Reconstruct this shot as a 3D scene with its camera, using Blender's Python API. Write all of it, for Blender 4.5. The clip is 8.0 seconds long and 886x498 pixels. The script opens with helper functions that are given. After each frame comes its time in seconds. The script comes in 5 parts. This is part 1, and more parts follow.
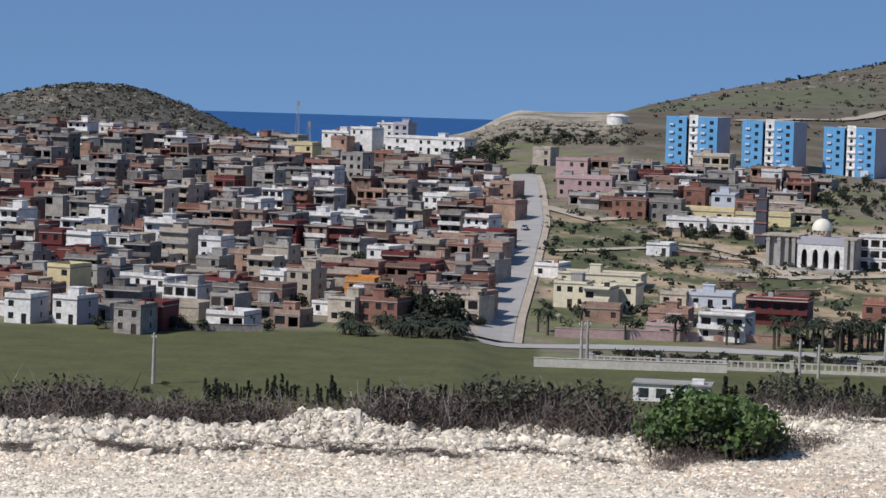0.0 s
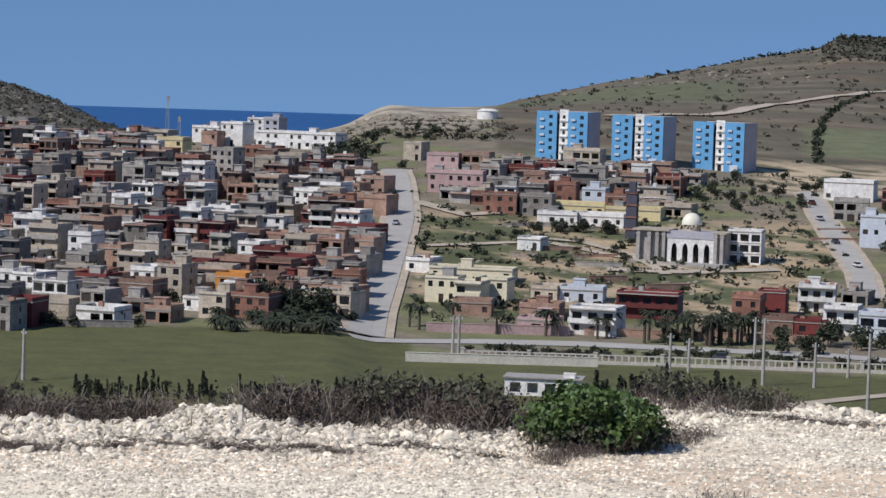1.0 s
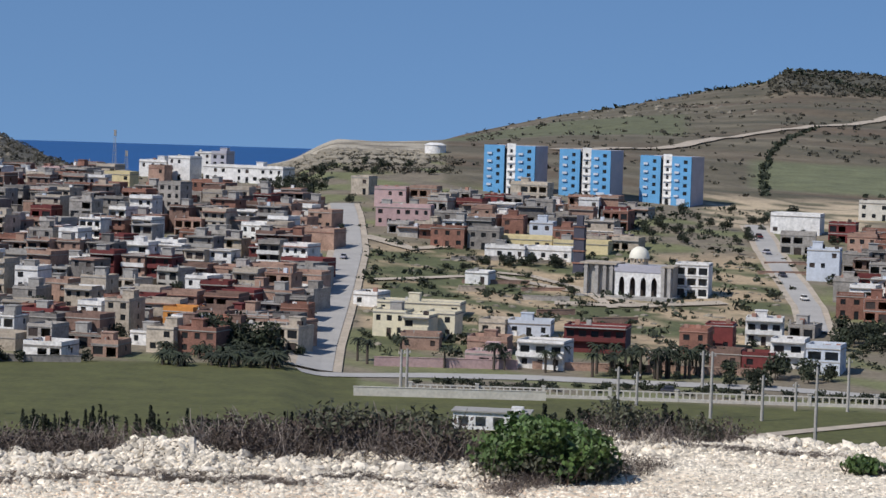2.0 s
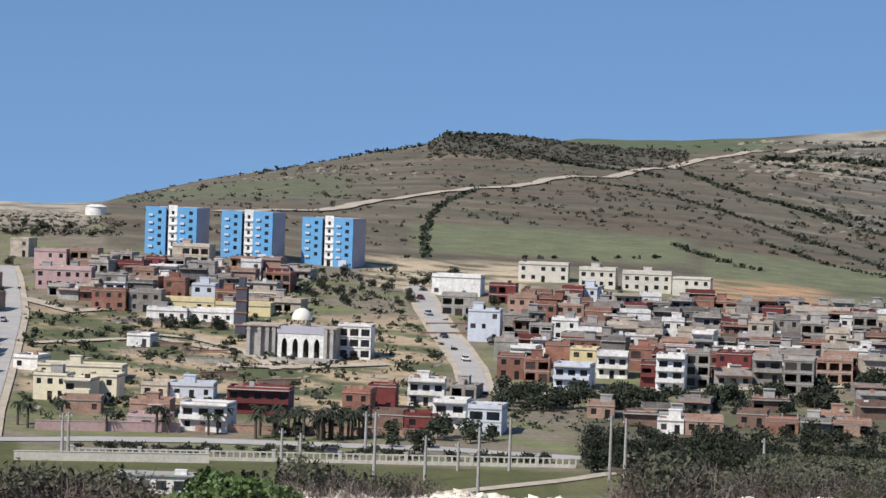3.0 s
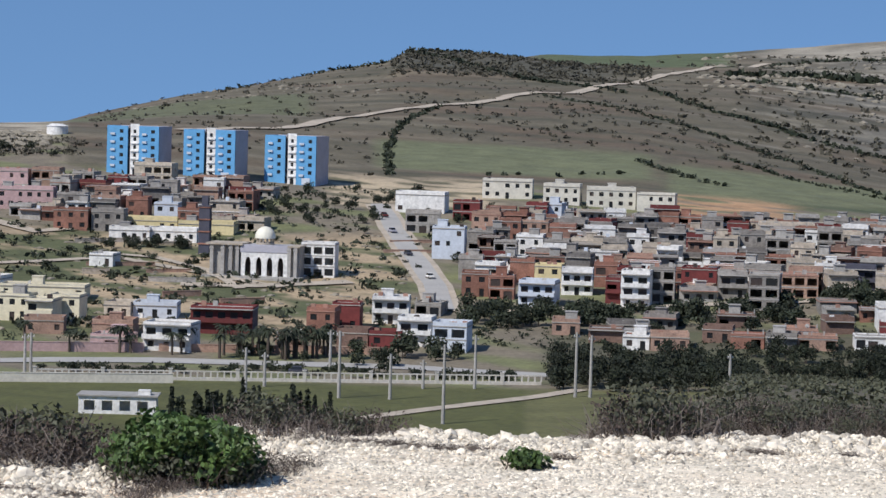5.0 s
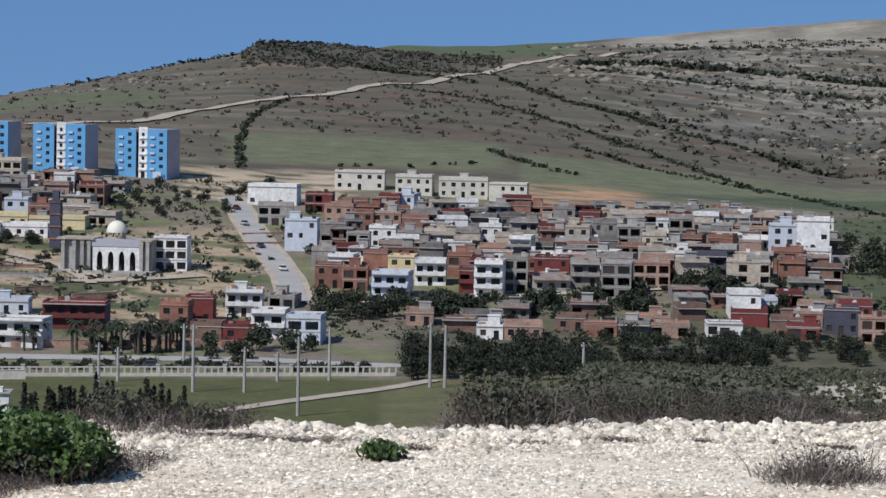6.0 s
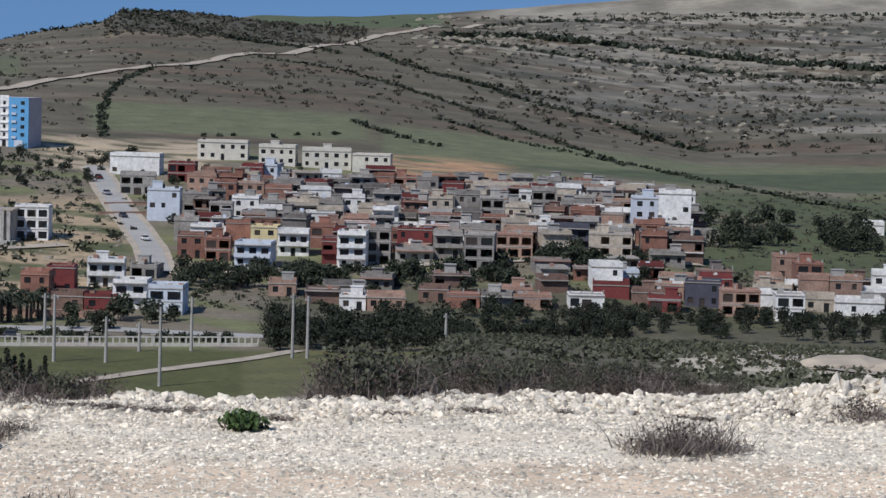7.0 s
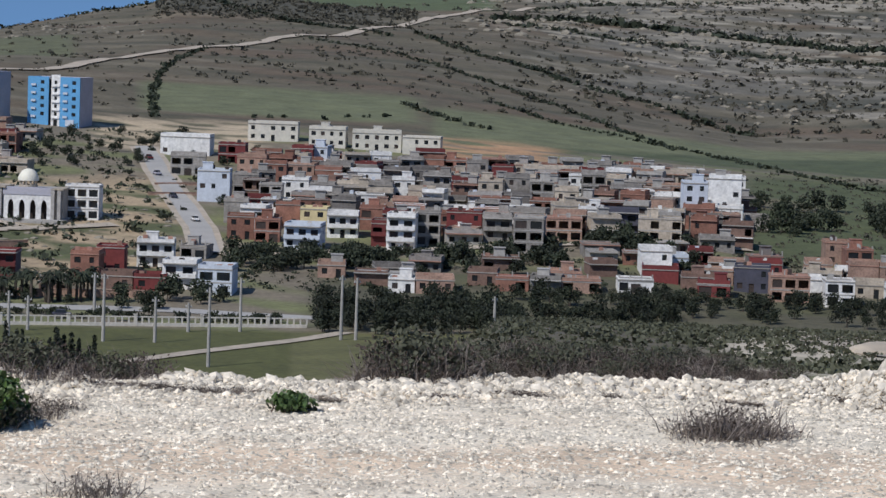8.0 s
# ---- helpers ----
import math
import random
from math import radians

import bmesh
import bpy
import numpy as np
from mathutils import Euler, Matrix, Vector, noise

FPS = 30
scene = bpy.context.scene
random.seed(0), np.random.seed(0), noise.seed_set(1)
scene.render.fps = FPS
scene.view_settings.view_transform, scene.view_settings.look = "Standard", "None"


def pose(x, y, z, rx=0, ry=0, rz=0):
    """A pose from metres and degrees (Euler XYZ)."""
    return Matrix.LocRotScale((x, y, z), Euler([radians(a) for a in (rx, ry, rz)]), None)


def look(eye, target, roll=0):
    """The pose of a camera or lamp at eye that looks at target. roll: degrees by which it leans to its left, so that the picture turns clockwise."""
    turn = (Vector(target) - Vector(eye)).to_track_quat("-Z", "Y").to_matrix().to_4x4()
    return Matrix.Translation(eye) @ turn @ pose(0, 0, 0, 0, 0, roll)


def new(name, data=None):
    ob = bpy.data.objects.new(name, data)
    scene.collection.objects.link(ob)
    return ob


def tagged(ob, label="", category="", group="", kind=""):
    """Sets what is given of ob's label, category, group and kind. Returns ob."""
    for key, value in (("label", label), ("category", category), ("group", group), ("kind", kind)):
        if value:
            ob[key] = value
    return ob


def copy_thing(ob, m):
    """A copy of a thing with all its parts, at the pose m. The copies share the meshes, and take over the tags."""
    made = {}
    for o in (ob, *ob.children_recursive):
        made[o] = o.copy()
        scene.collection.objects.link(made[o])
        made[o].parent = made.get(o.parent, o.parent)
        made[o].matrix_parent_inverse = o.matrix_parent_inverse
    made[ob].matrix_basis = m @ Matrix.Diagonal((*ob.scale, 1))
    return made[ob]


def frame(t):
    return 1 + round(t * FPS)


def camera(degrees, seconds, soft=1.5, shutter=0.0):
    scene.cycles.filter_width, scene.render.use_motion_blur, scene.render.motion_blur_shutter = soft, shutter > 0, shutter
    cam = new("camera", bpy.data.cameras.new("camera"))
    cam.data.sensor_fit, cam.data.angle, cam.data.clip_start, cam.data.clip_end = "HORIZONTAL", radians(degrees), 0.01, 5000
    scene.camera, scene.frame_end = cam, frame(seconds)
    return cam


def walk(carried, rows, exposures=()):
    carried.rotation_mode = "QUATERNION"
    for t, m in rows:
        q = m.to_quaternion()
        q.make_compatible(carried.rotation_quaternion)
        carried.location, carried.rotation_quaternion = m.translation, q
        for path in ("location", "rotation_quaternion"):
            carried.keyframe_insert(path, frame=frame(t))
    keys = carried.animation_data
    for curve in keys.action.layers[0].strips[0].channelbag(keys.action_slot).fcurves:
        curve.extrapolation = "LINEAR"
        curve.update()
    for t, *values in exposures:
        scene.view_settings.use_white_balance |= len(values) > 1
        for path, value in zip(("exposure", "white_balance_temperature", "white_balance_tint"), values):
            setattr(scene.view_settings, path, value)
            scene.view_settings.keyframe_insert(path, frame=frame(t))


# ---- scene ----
cam = camera(17.63, 8.0, soft=1.5)
EYE = 5.0
# seconds, metres stepped back along the view, yaw, pitch, roll
ROWS = [
    (0, 3.4, 6.413, -3.723, -1.858),
    (0.5, 3.4, 5.647, -3.860, -1.926),
    (1.0, 3.4, 3.812, -3.742, -1.895),
    (2.3, 3.4, 1.877, -2.878, -1.813),
    (2.5, 3.4, 0.172, -2.806, -1.822),
    (2.6, 3.4, -0.872, -2.690, -1.840),
    (3.0, 3.4, -3.970, -1.557, -1.968),
    (3.5, 3.4, -4.035, -1.553, -2.318),
    (4.0, 0.0, -4.091, -2.536, -2.192),
    (4.2, 0.0, -4.104, -3.151, -2.088),
    (5.3, 0.0, -5.464, -3.205, -1.153),
    (5.5, 0.0, -6.365, -3.165, -1.055),
    (6.0, 0.0, -7.703, -3.304, -1.086),
    (6.5, 0.0, -10.042, -3.610, -1.314),
    (7.0, 0.0, -10.466, -3.823, -1.566),
    (7.5, 0.0, -10.429, -3.903, -1.864),
    (8.0, 0.0, -9.487, -4.196, -1.979),
]


def eye_pose(back, yaw, pitch, roll):
    turn = pose(0, 0, 0, 90 + pitch, 0, yaw) @ pose(0, 0, 0, 0, 0, roll)
    way = turn.to_3x3() @ Vector((0, 0, -1))
    m = turn.copy()
    m.translation = Vector((0, 0, EYE)) - back * way
    return m


walk(cam, [(t, eye_pose(b, y, p, -r)) for t, b, y, p, r in ROWS],
     exposures=[(0, -0.36, 6620, 11), (1.0, -0.36, 6620, 11), (2.4, -0.28, 6650, 10), (3.0, 0.0, 6900, 10), (3.6, 0.02, 6900, 10), (4.2, -0.14, 6700, 10), (5.5, -0.28, 6430, 10), (6.5, -0.50, 6330, 10), (8.0, -0.53, 6330, 10)])

# ---- lie of the land: heights relative to the eye, by azimuth (degrees) and distance ----
DIST = [40, 47, 55, 80, 130, 170, 300, 455, 490, 612, 715, 760, 830, 875, 990, 1060, 1150, 1300, 1600, 1900, 2300, 2800]
NEAR_L = [-5.05, -6.3, -8.2, -13, -20, -28, -48, -59, -60, -60]
NEAR_M = [-5, -5.7, -7.6, -12, -20, -27, -47, -59, -60, -60]
NEAR_S = [-5, -5.5, -6.6, -10, -16, -22, -42, -57, -59, -60]
NEAR_R = [-5, -5.3, -6.2, -8.1, -12.6, -17.5, -38, -55, -58, -59.5]
LAND = {
    -40: NEAR_L + [-56, -53, -48, -45, -40, -38, -36, -40, -60, -130, -130, -130],
    -18: NEAR_L + [-55, -52, -46, -42, -35, -31, -27, -24, -50, -130, -130, -130],
    -11: NEAR_L + [-54.3, -51, -45.6, -41.6, -34, -29.5, -31, -40, -66, -130, -130, -130],
    -8: NEAR_L + [-54.3, -51, -45.6, -41.6, -34, -28.4, -28.5, -36, -64, -130, -130, -130],
    -5: NEAR_M + [-54.3, -51, -45.6, -41.6, -33.5, -27, -21.5, -20, -34, -60, -130, -130],
    -2.4: NEAR_M + [-54.3, -51, -45.6, -41, -32, -26, -21, -19, -20.5, -25, -90, -130],
    -0.5: NEAR_M + [-54.3, -51, -45.6, -41, -32.5, -27, -21, -16, -9, -10.5, -40, -130],
    1: NEAR_M + [-54.3, -51, -45.6, -41.2, -34, -28, -22, -15, -4, 0.8, -20, -70],
    2.3: NEAR_M + [-54.3, -51, -45.4, -41, -35, -29.5, -23, -15, -2, 11, -10, -60],
    3.5: NEAR_M + [-54.3, -51, -45.4, -41, -35, -30, -24, -14, 2, 16.3, 8, -50],
    4: NEAR_M + [-54.3, -51, -45.4, -41.2, -35, -30.5, -24.5, -14, 3, 25.3, 14, -50],
    6.6: NEAR_M + [-54.0, -51, -46, -41.6, -34, -32, -26, -15, 3, 21, 31, -20],
    8.6: NEAR_S + [-53.8, -50.8, -46, -42.5, -36.5, -32, -27, -17, 1, 19, 30.6, 0],
    10.7: NEAR_R + [-51.5, -49, -45, -42.5, -38.5, -34.5, -30, -22, -2, 19, 37, 20],
    12: NEAR_R + [-50.5, -48, -44, -42, -39.5, -36, -32.5, -26, -6, 18, 42, 30],
    13.6: NEAR_R + [-49.5, -47, -44, -43, -41, -38.5, -36, -32, -10, 16, 49, 40],
    15.7: NEAR_R + [-53, -49.5, -46.5, -45, -43, -41, -40, -38, -14, 15, 56.6, 50],
    19: NEAR_R + [-53, -51, -48.5, -47, -44, -42, -39, -33, -12, 16, 63, 60],
    24: NEAR_R + [-53, -51, -48, -46, -42, -39, -34, -26, -6, 20, 68, 70],
    45: NEAR_R + [-53, -50, -47, -44, -40, -36, -30, -20, 0, 24, 60, 70],
}
AZ_KNOTS = sorted(LAND)
DIST = np.array(DIST, dtype=float)
LAND = {a: np.array(z, dtype=float) for a, z in LAND.items()}


def smooth(a, b, v):
    s = min(1.0, max(0.0, (v - a) / (b - a)))
    return s * s * (3 - 2 * s)


def wobble(x, y, size):
    """A quiet, repeatable unevenness between about -1 and 1."""
    u, v = x / size, y / size
    return (math.sin(u * 1.7 + 1.3 * math.sin(v * 1.1)) + math.sin(v * 2.3 + 1.7 * math.sin(u * 0.9 + 2)) + math.sin((u + v) * 3.1 + 0.5)) / 3


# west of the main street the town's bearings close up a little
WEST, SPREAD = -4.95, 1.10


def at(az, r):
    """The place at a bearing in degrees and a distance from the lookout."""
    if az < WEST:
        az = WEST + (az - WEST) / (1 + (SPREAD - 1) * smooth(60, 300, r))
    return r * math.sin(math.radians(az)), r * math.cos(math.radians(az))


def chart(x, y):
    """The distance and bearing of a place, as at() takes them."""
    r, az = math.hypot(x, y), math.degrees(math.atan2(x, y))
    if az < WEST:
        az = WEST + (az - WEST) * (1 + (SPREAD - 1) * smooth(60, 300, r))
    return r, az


def ground(x, y):
    """Height of the land at a place in the plan."""
    r, az = chart(x, y)
    if abs(az) >= 40:
        side = LAND[-40] if az < 0 else LAND[45]
        far = smooth(40, 110, abs(az))
        z = float(np.interp(r, DIST, side)) * (1 - far) + far * -5.0
    else:
        i = 0
        while AZ_KNOTS[i + 1] <= az:
            i += 1
        a, b = AZ_KNOTS[i], AZ_KNOTS[i + 1]
        s = (az - a) / (b - a)
        z = float(np.interp(r, DIST, LAND[a] * (1 - s) + LAND[b] * s))
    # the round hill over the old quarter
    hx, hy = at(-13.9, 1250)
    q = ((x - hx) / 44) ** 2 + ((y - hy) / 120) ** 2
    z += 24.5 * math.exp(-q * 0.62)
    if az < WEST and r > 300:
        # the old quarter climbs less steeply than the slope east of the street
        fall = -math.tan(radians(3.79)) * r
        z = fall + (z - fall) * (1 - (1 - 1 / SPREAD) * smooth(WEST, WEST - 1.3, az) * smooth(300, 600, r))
    if 620 < r:
        z += 0.5 * wobble(x, y, 23) * smooth(620, 900, r) + 2.2 * wobble(x, y, 90) * smooth(1150, 1500, r)
    if r < 80 and az < -0.5:
        # the lip of the lookout lies nearer west of the green bush
        z -= 1.2 * smooth(37.2, 42, r) * smooth(-0.5, -2.5, az) * smooth(80, 52, r)
    if r < 60:
        z += 0.05 * wobble(x, y, 1.7)
    return z + EYE


# ---- sky and sun ----
world = bpy.data.worlds.new("sky")
scene.world = world
world.use_nodes = True
wn = world.node_tree
sky = wn.nodes.new("ShaderNodeTexSky")
sky.sky_type = "NISHITA"
sky.sun_disc = False
sky.sun_elevation, sky.sun_rotation = radians(46), radians(232)
sky.altitude, sky.air_density, sky.dust_density, sky.ozone_density = 100, 1.0, 0.0, 3.5
lift = wn.nodes.new("ShaderNodeMapping")
lift.inputs["Location"].default_value = (0, 0, 0.27)
coord = wn.nodes.new("ShaderNodeTexCoord")
wn.links.new(coord.outputs["Generated"], lift.inputs["Vector"])
wn.links.new(lift.outputs[0], sky.inputs["Vector"])
tone = wn.nodes.new("ShaderNodeMix")
tone.data_type, tone.blend_type = "RGBA", "MULTIPLY"
tone.inputs["Factor"].default_value = 1.0
tone.inputs[7].default_value = (0.84, 0.98, 1.09, 1)
wn.links.new(sky.outputs[0], tone.inputs[6])
wn.links.new(tone.outputs[2], wn.nodes["Background"].inputs[0])
wn.nodes["Background"].inputs[1].default_value = 0.132
sun = new("sun", bpy.data.lights.new("sun", "SUN"))
sun.data.energy, sun.data.angle, sun.data.color = 4.8, radians(0.55), (1.0, 0.975, 0.94)
sun.matrix_world = look((-56, -44, 74), (0, 0, 0))


# ---- materials ----
def material(name, colour, rough=0.85, grain=0.5, spread=0.25, stain=3.0, bump=0.15, metal=0.0, per_object=0.0, tint=False, island=0.0):
    """A matt surface with grain (metres) and larger stains; per_object varies it from thing to thing, island from piece to piece."""
    m = bpy.data.materials.new(name)
    m.use_nodes = True
    n, l = m.node_tree.nodes, m.node_tree.links
    bsdf = n["Principled BSDF"]
    bsdf.inputs["Roughness"].default_value, bsdf.inputs["Metallic"].default_value = rough, metal
    geo = n.new("ShaderNodeNewGeometry")
    fine, wide = n.new("ShaderNodeTexNoise"), n.new("ShaderNodeTexNoise")
    for tex, size in ((fine, grain), (wide, stain)):
        tex.inputs["Scale"].default_value, tex.inputs["Detail"].default_value = 1.0 / size, 4.0
        l.new(geo.outputs["Position"], tex.inputs["Vector"])
    add = n.new("ShaderNodeMath")
    add.operation = "ADD"
    l.new(fine.outputs["Fac"], add.inputs[0])
    l.new(wide.outputs["Fac"], add.inputs[1])
    rng = n.new("ShaderNodeMapRange")
    rng.inputs["From Min"].default_value, rng.inputs["From Max"].default_value = 0.65, 1.35
    rng.inputs["To Min"].default_value, rng.inputs["To Max"].default_value = 1 - spread, 1 + spread
    l.new(add.outputs[0], rng.inputs["Value"])
    value = rng.outputs[0]
    if per_object:
        info = n.new("ShaderNodeObjectInfo")
        vary = n.new("ShaderNodeMapRange")
        vary.inputs["To Min"].default_value, vary.inputs["To Max"].default_value = 1 - per_object, 1 + per_object
        l.new(info.outputs["Random"], vary.inputs["Value"])
        mul = n.new("ShaderNodeMath")
        mul.operation = "MULTIPLY"
        l.new(value, mul.inputs[0])
        l.new(vary.outputs[0], mul.inputs[1])
        value = mul.outputs[0]
    if island:
        vary = n.new("ShaderNodeMapRange")
        vary.inputs["To Min"].default_value, vary.inputs["To Max"].default_value = 1 - island, 1 + island * 0.5
        l.new(geo.outputs["Random Per Island"], vary.inputs["Value"])
        mul = n.new("ShaderNodeMath")
        mul.operation = "MULTIPLY"
        l.new(value, mul.inputs[0])
        l.new(vary.outputs[0], mul.inputs[1])
        value = mul.outputs[0]
    scale = n.new("ShaderNodeVectorMath")
    scale.operation = "SCALE"
    if tint:
        att = n.new("ShaderNodeAttribute")
        att.attribute_name = "soil"
        l.new(att.outputs["Color"], scale.inputs[0])
    else:
        scale.inputs[0].default_value = colour
    l.new(value, scale.inputs["Scale"])
    l.new(scale.outputs[0], bsdf.inputs["Base Color"])
    if bump:
        b = n.new("ShaderNodeBump")
        b.inputs["Strength"].default_value, b.inputs["Distance"].default_value = bump, grain * 0.3
        l.new(fine.outputs["Fac"], b.inputs["Height"])
        l.new(b.outputs[0], bsdf.inputs["Normal"])
    return m


def glass_material(name, colour):
    m = bpy.data.materials.new(name)
    m.use_nodes = True
    b = m.node_tree.nodes["Principled BSDF"]
    b.inputs["Base Color"].default_value = (*colour, 1)
    b.inputs["Roughness"].default_value = 0.12
    return m


WALL = {
    "brick": material("red_brick", (0.265, 0.128, 0.092), 0.9, 0.35, 0.42, 2.5, per_object=0.18),
    "clay": material("pale_clay_block", (0.35, 0.225, 0.17), 0.9, 0.4, 0.4, 2.5, per_object=0.15),
    "grey": material("cement_render", (0.29, 0.265, 0.24), 0.9, 0.6, 0.42, 2.2, per_object=0.25),
    "beige": material("beige_render", (0.47, 0.40, 0.32), 0.88, 0.6, 0.34, 2.2, per_object=0.15),
    "white": material("whitewash", (0.74, 0.72, 0.69), 0.8, 0.7, 0.26, 2.0, per_object=0.06),
    "maroon": material("maroon_paint", (0.16, 0.032, 0.030), 0.8, 0.6, 0.22, 2.2, per_object=0.2),
    "pink": material("pink_paint", (0.50, 0.34, 0.33), 0.85, 0.6, 0.2, 2.2, per_object=0.1),
    "yellow": material("yellow_paint", (0.66, 0.55, 0.31), 0.85, 0.6, 0.18, 2.2, per_object=0.08),
    "orange": material("orange_paint", (0.58, 0.24, 0.06), 0.85, 0.6, 0.2, 2.2),
    "dark": material("dark_render", (0.07, 0.07, 0.095), 0.85, 0.6, 0.2, 2.2),
    "paleblue": material("pale_blue_paint", (0.56, 0.60, 0.66), 0.85, 0.6, 0.15, 2.2),
    "blue": material("sky_blue_paint", (0.12, 0.35, 0.61), 0.75, 0.8, 0.12, 4.0),
    "ivory": material("ivory_render", (0.62, 0.58, 0.50), 0.85, 0.6, 0.18, 2.2),
    "cream": material("cream_paint", (0.72, 0.65, 0.48), 0.85, 0.6, 0.15, 2.2),
    "cream_white": material("cream_dome_paint", (0.76, 0.72, 0.60), 0.6, 0.6, 0.08, 2.2),
    "cement_dark": material("dark_weathered_cement", (0.185, 0.168, 0.155), 0.92, 0.6, 0.42, 2.2, per_object=0.2),
    "cement_pale": material("pale_cement_render", (0.40, 0.375, 0.345), 0.9, 0.6, 0.35, 2.2, per_object=0.15),
    "clay_dark": material("soot_brown_block", (0.20, 0.125, 0.098), 0.92, 0.4, 0.4, 2.5, per_object=0.15),
    "lilac": material("pale_grey_lilac_render", (0.42, 0.41, 0.46), 0.85, 0.8, 0.12, 4.0),
}
ROOF = material("flat_roof_screed", (0.34, 0.31, 0.275), 0.9, 0.7, 0.25, 3.0, per_object=0.2)
ROOF_RED = material("tiled_terrace", (0.36, 0.20, 0.15), 0.9, 0.5, 0.25, 3.0, per_object=0.15)
CONCRETE = material("raw_concrete", (0.36, 0.34, 0.315), 0.9, 0.5, 0.22, 2.0, per_object=0.1)
PALE_CAST = material("pale_cast_concrete", (0.58, 0.54, 0.48), 0.9, 0.5, 0.18, 2.0)
PANE = glass_material("window_glass", (0.025, 0.027, 0.03))
SHUTTER = material("brown_shutter", (0.05, 0.035, 0.03), 0.7, 0.2, 0.3, 1.0)
SOIL = material("soil_and_grass", (0.3, 0.3, 0.3), 0.95, 1.3, 0.34, 9.0, bump=0.5, tint=True)
ASPHALT = material("worn_asphalt", (0.39, 0.37, 0.345), 0.92, 0.6, 0.15, 6.0)
DIRT = material("pale_dirt", (0.44, 0.37, 0.29), 0.95, 0.8, 0.25, 5.0)
PALE_STONE = material("pale_limestone", (0.70, 0.62, 0.505), 0.92, 0.12, 0.42, 0.7, bump=0.5, per_object=0.12)
LEAF = material("dark_leaves", (0.027, 0.035, 0.017), 0.75, 0.5, 0.4, 3.0, bump=0, per_object=0.3)
PINE = material("pine_needles", (0.021, 0.027, 0.013), 0.8, 0.5, 0.4, 3.0, bump=0, per_object=0.3)
BARK = material("bark", (0.09, 0.07, 0.055), 0.9, 0.1, 0.3, 0.6)
SEA = material("sea_water", (0.012, 0.085, 0.25), 0.5, 30.0, 0.12, 400.0, bump=0.2)


# ---- builders ----
def part(name, bm, mat, parent, label=""):
    me = bpy.data.meshes.new(name)
    bm.to_mesh(me)
    bm.free()
    me.materials.append(mat)
    ob = new(name, me)
    ob.parent = parent
    if label:
        ob["label"] = label
    return ob


def share(name, me, parent, m):
    """One more object on a mesh that is there already."""
    ob = new(name, me)
    ob.parent = parent
    ob.matrix_basis = m
    return ob


def box(bm, x0, x1, y0, y1, z0, z1):
    v = [bm.verts.new(p) for p in ((x0, y0, z0), (x1, y0, z0), (x1, y1, z0), (x0, y1, z0), (x0, y0, z1), (x1, y0, z1), (x1, y1, z1), (x0, y1, z1))]
    for f in ((3, 2, 1, 0), (4, 5, 6, 7), (0, 1, 5, 4), (1, 2, 6, 5), (2, 3, 7, 6), (3, 0, 4, 7)):
        bm.faces.new([v[i] for i in f])


def boxes(*dims):
    bm = bmesh.new()
    for d in dims:
        box(bm, *d)
    return bm


def pierced(bm, place, width, z0, z1, holes, depth):
    """A wall from 0 to width with real openings (u0, u1, v0, v1), and their reveals. place(u, depth, v) gives the point."""
    us = sorted({0.0, width, *(h[0] for h in holes), *(h[1] for h in holes)})
    vs = sorted({z0, z1, *(h[2] for h in holes), *(h[3] for h in holes)})
    for a, b in zip(us, us[1:]):
        for c, d in zip(vs, vs[1:]):
            if not any(h[0] <= a and b <= h[1] and h[2] <= c and d <= h[3] for h in holes):
                bm.faces.new([bm.verts.new(place(*p)) for p in ((a, 0, c), (b, 0, c), (b, 0, d), (a, 0, d))])
    for a, b, c, d in holes:
        for p, q in (((a, c), (b, c)), ((b, c), (b, d)), ((b, d), (a, d)), ((a, d), (a, c))):
            bm.faces.new([bm.verts.new(place(*k)) for k in ((p[0], 0, p[1]), (q[0], 0, q[1]), (q[0], depth, q[1]), (p[0], depth, p[1]))])


def mesh_of(name, bm, mat):
    me = bpy.data.meshes.new(name)
    bm.to_mesh(me)
    bm.free()
    me.materials.append(mat)
    return me


PANES = {}


def pane_mesh(w, h, mat):
    key = (round(w, 1), round(h, 1), mat.name)
    if key not in PANES:
        PANES[key] = mesh_of("window", boxes((-w / 2, w / 2, -0.02, 0.02, 0, h), (-0.03, 0.03, -0.05, -0.02, 0, h), (-w / 2, w / 2, -0.05, -0.02, h * 0.6, h * 0.6 + 0.05)), mat)
    return PANES[key]


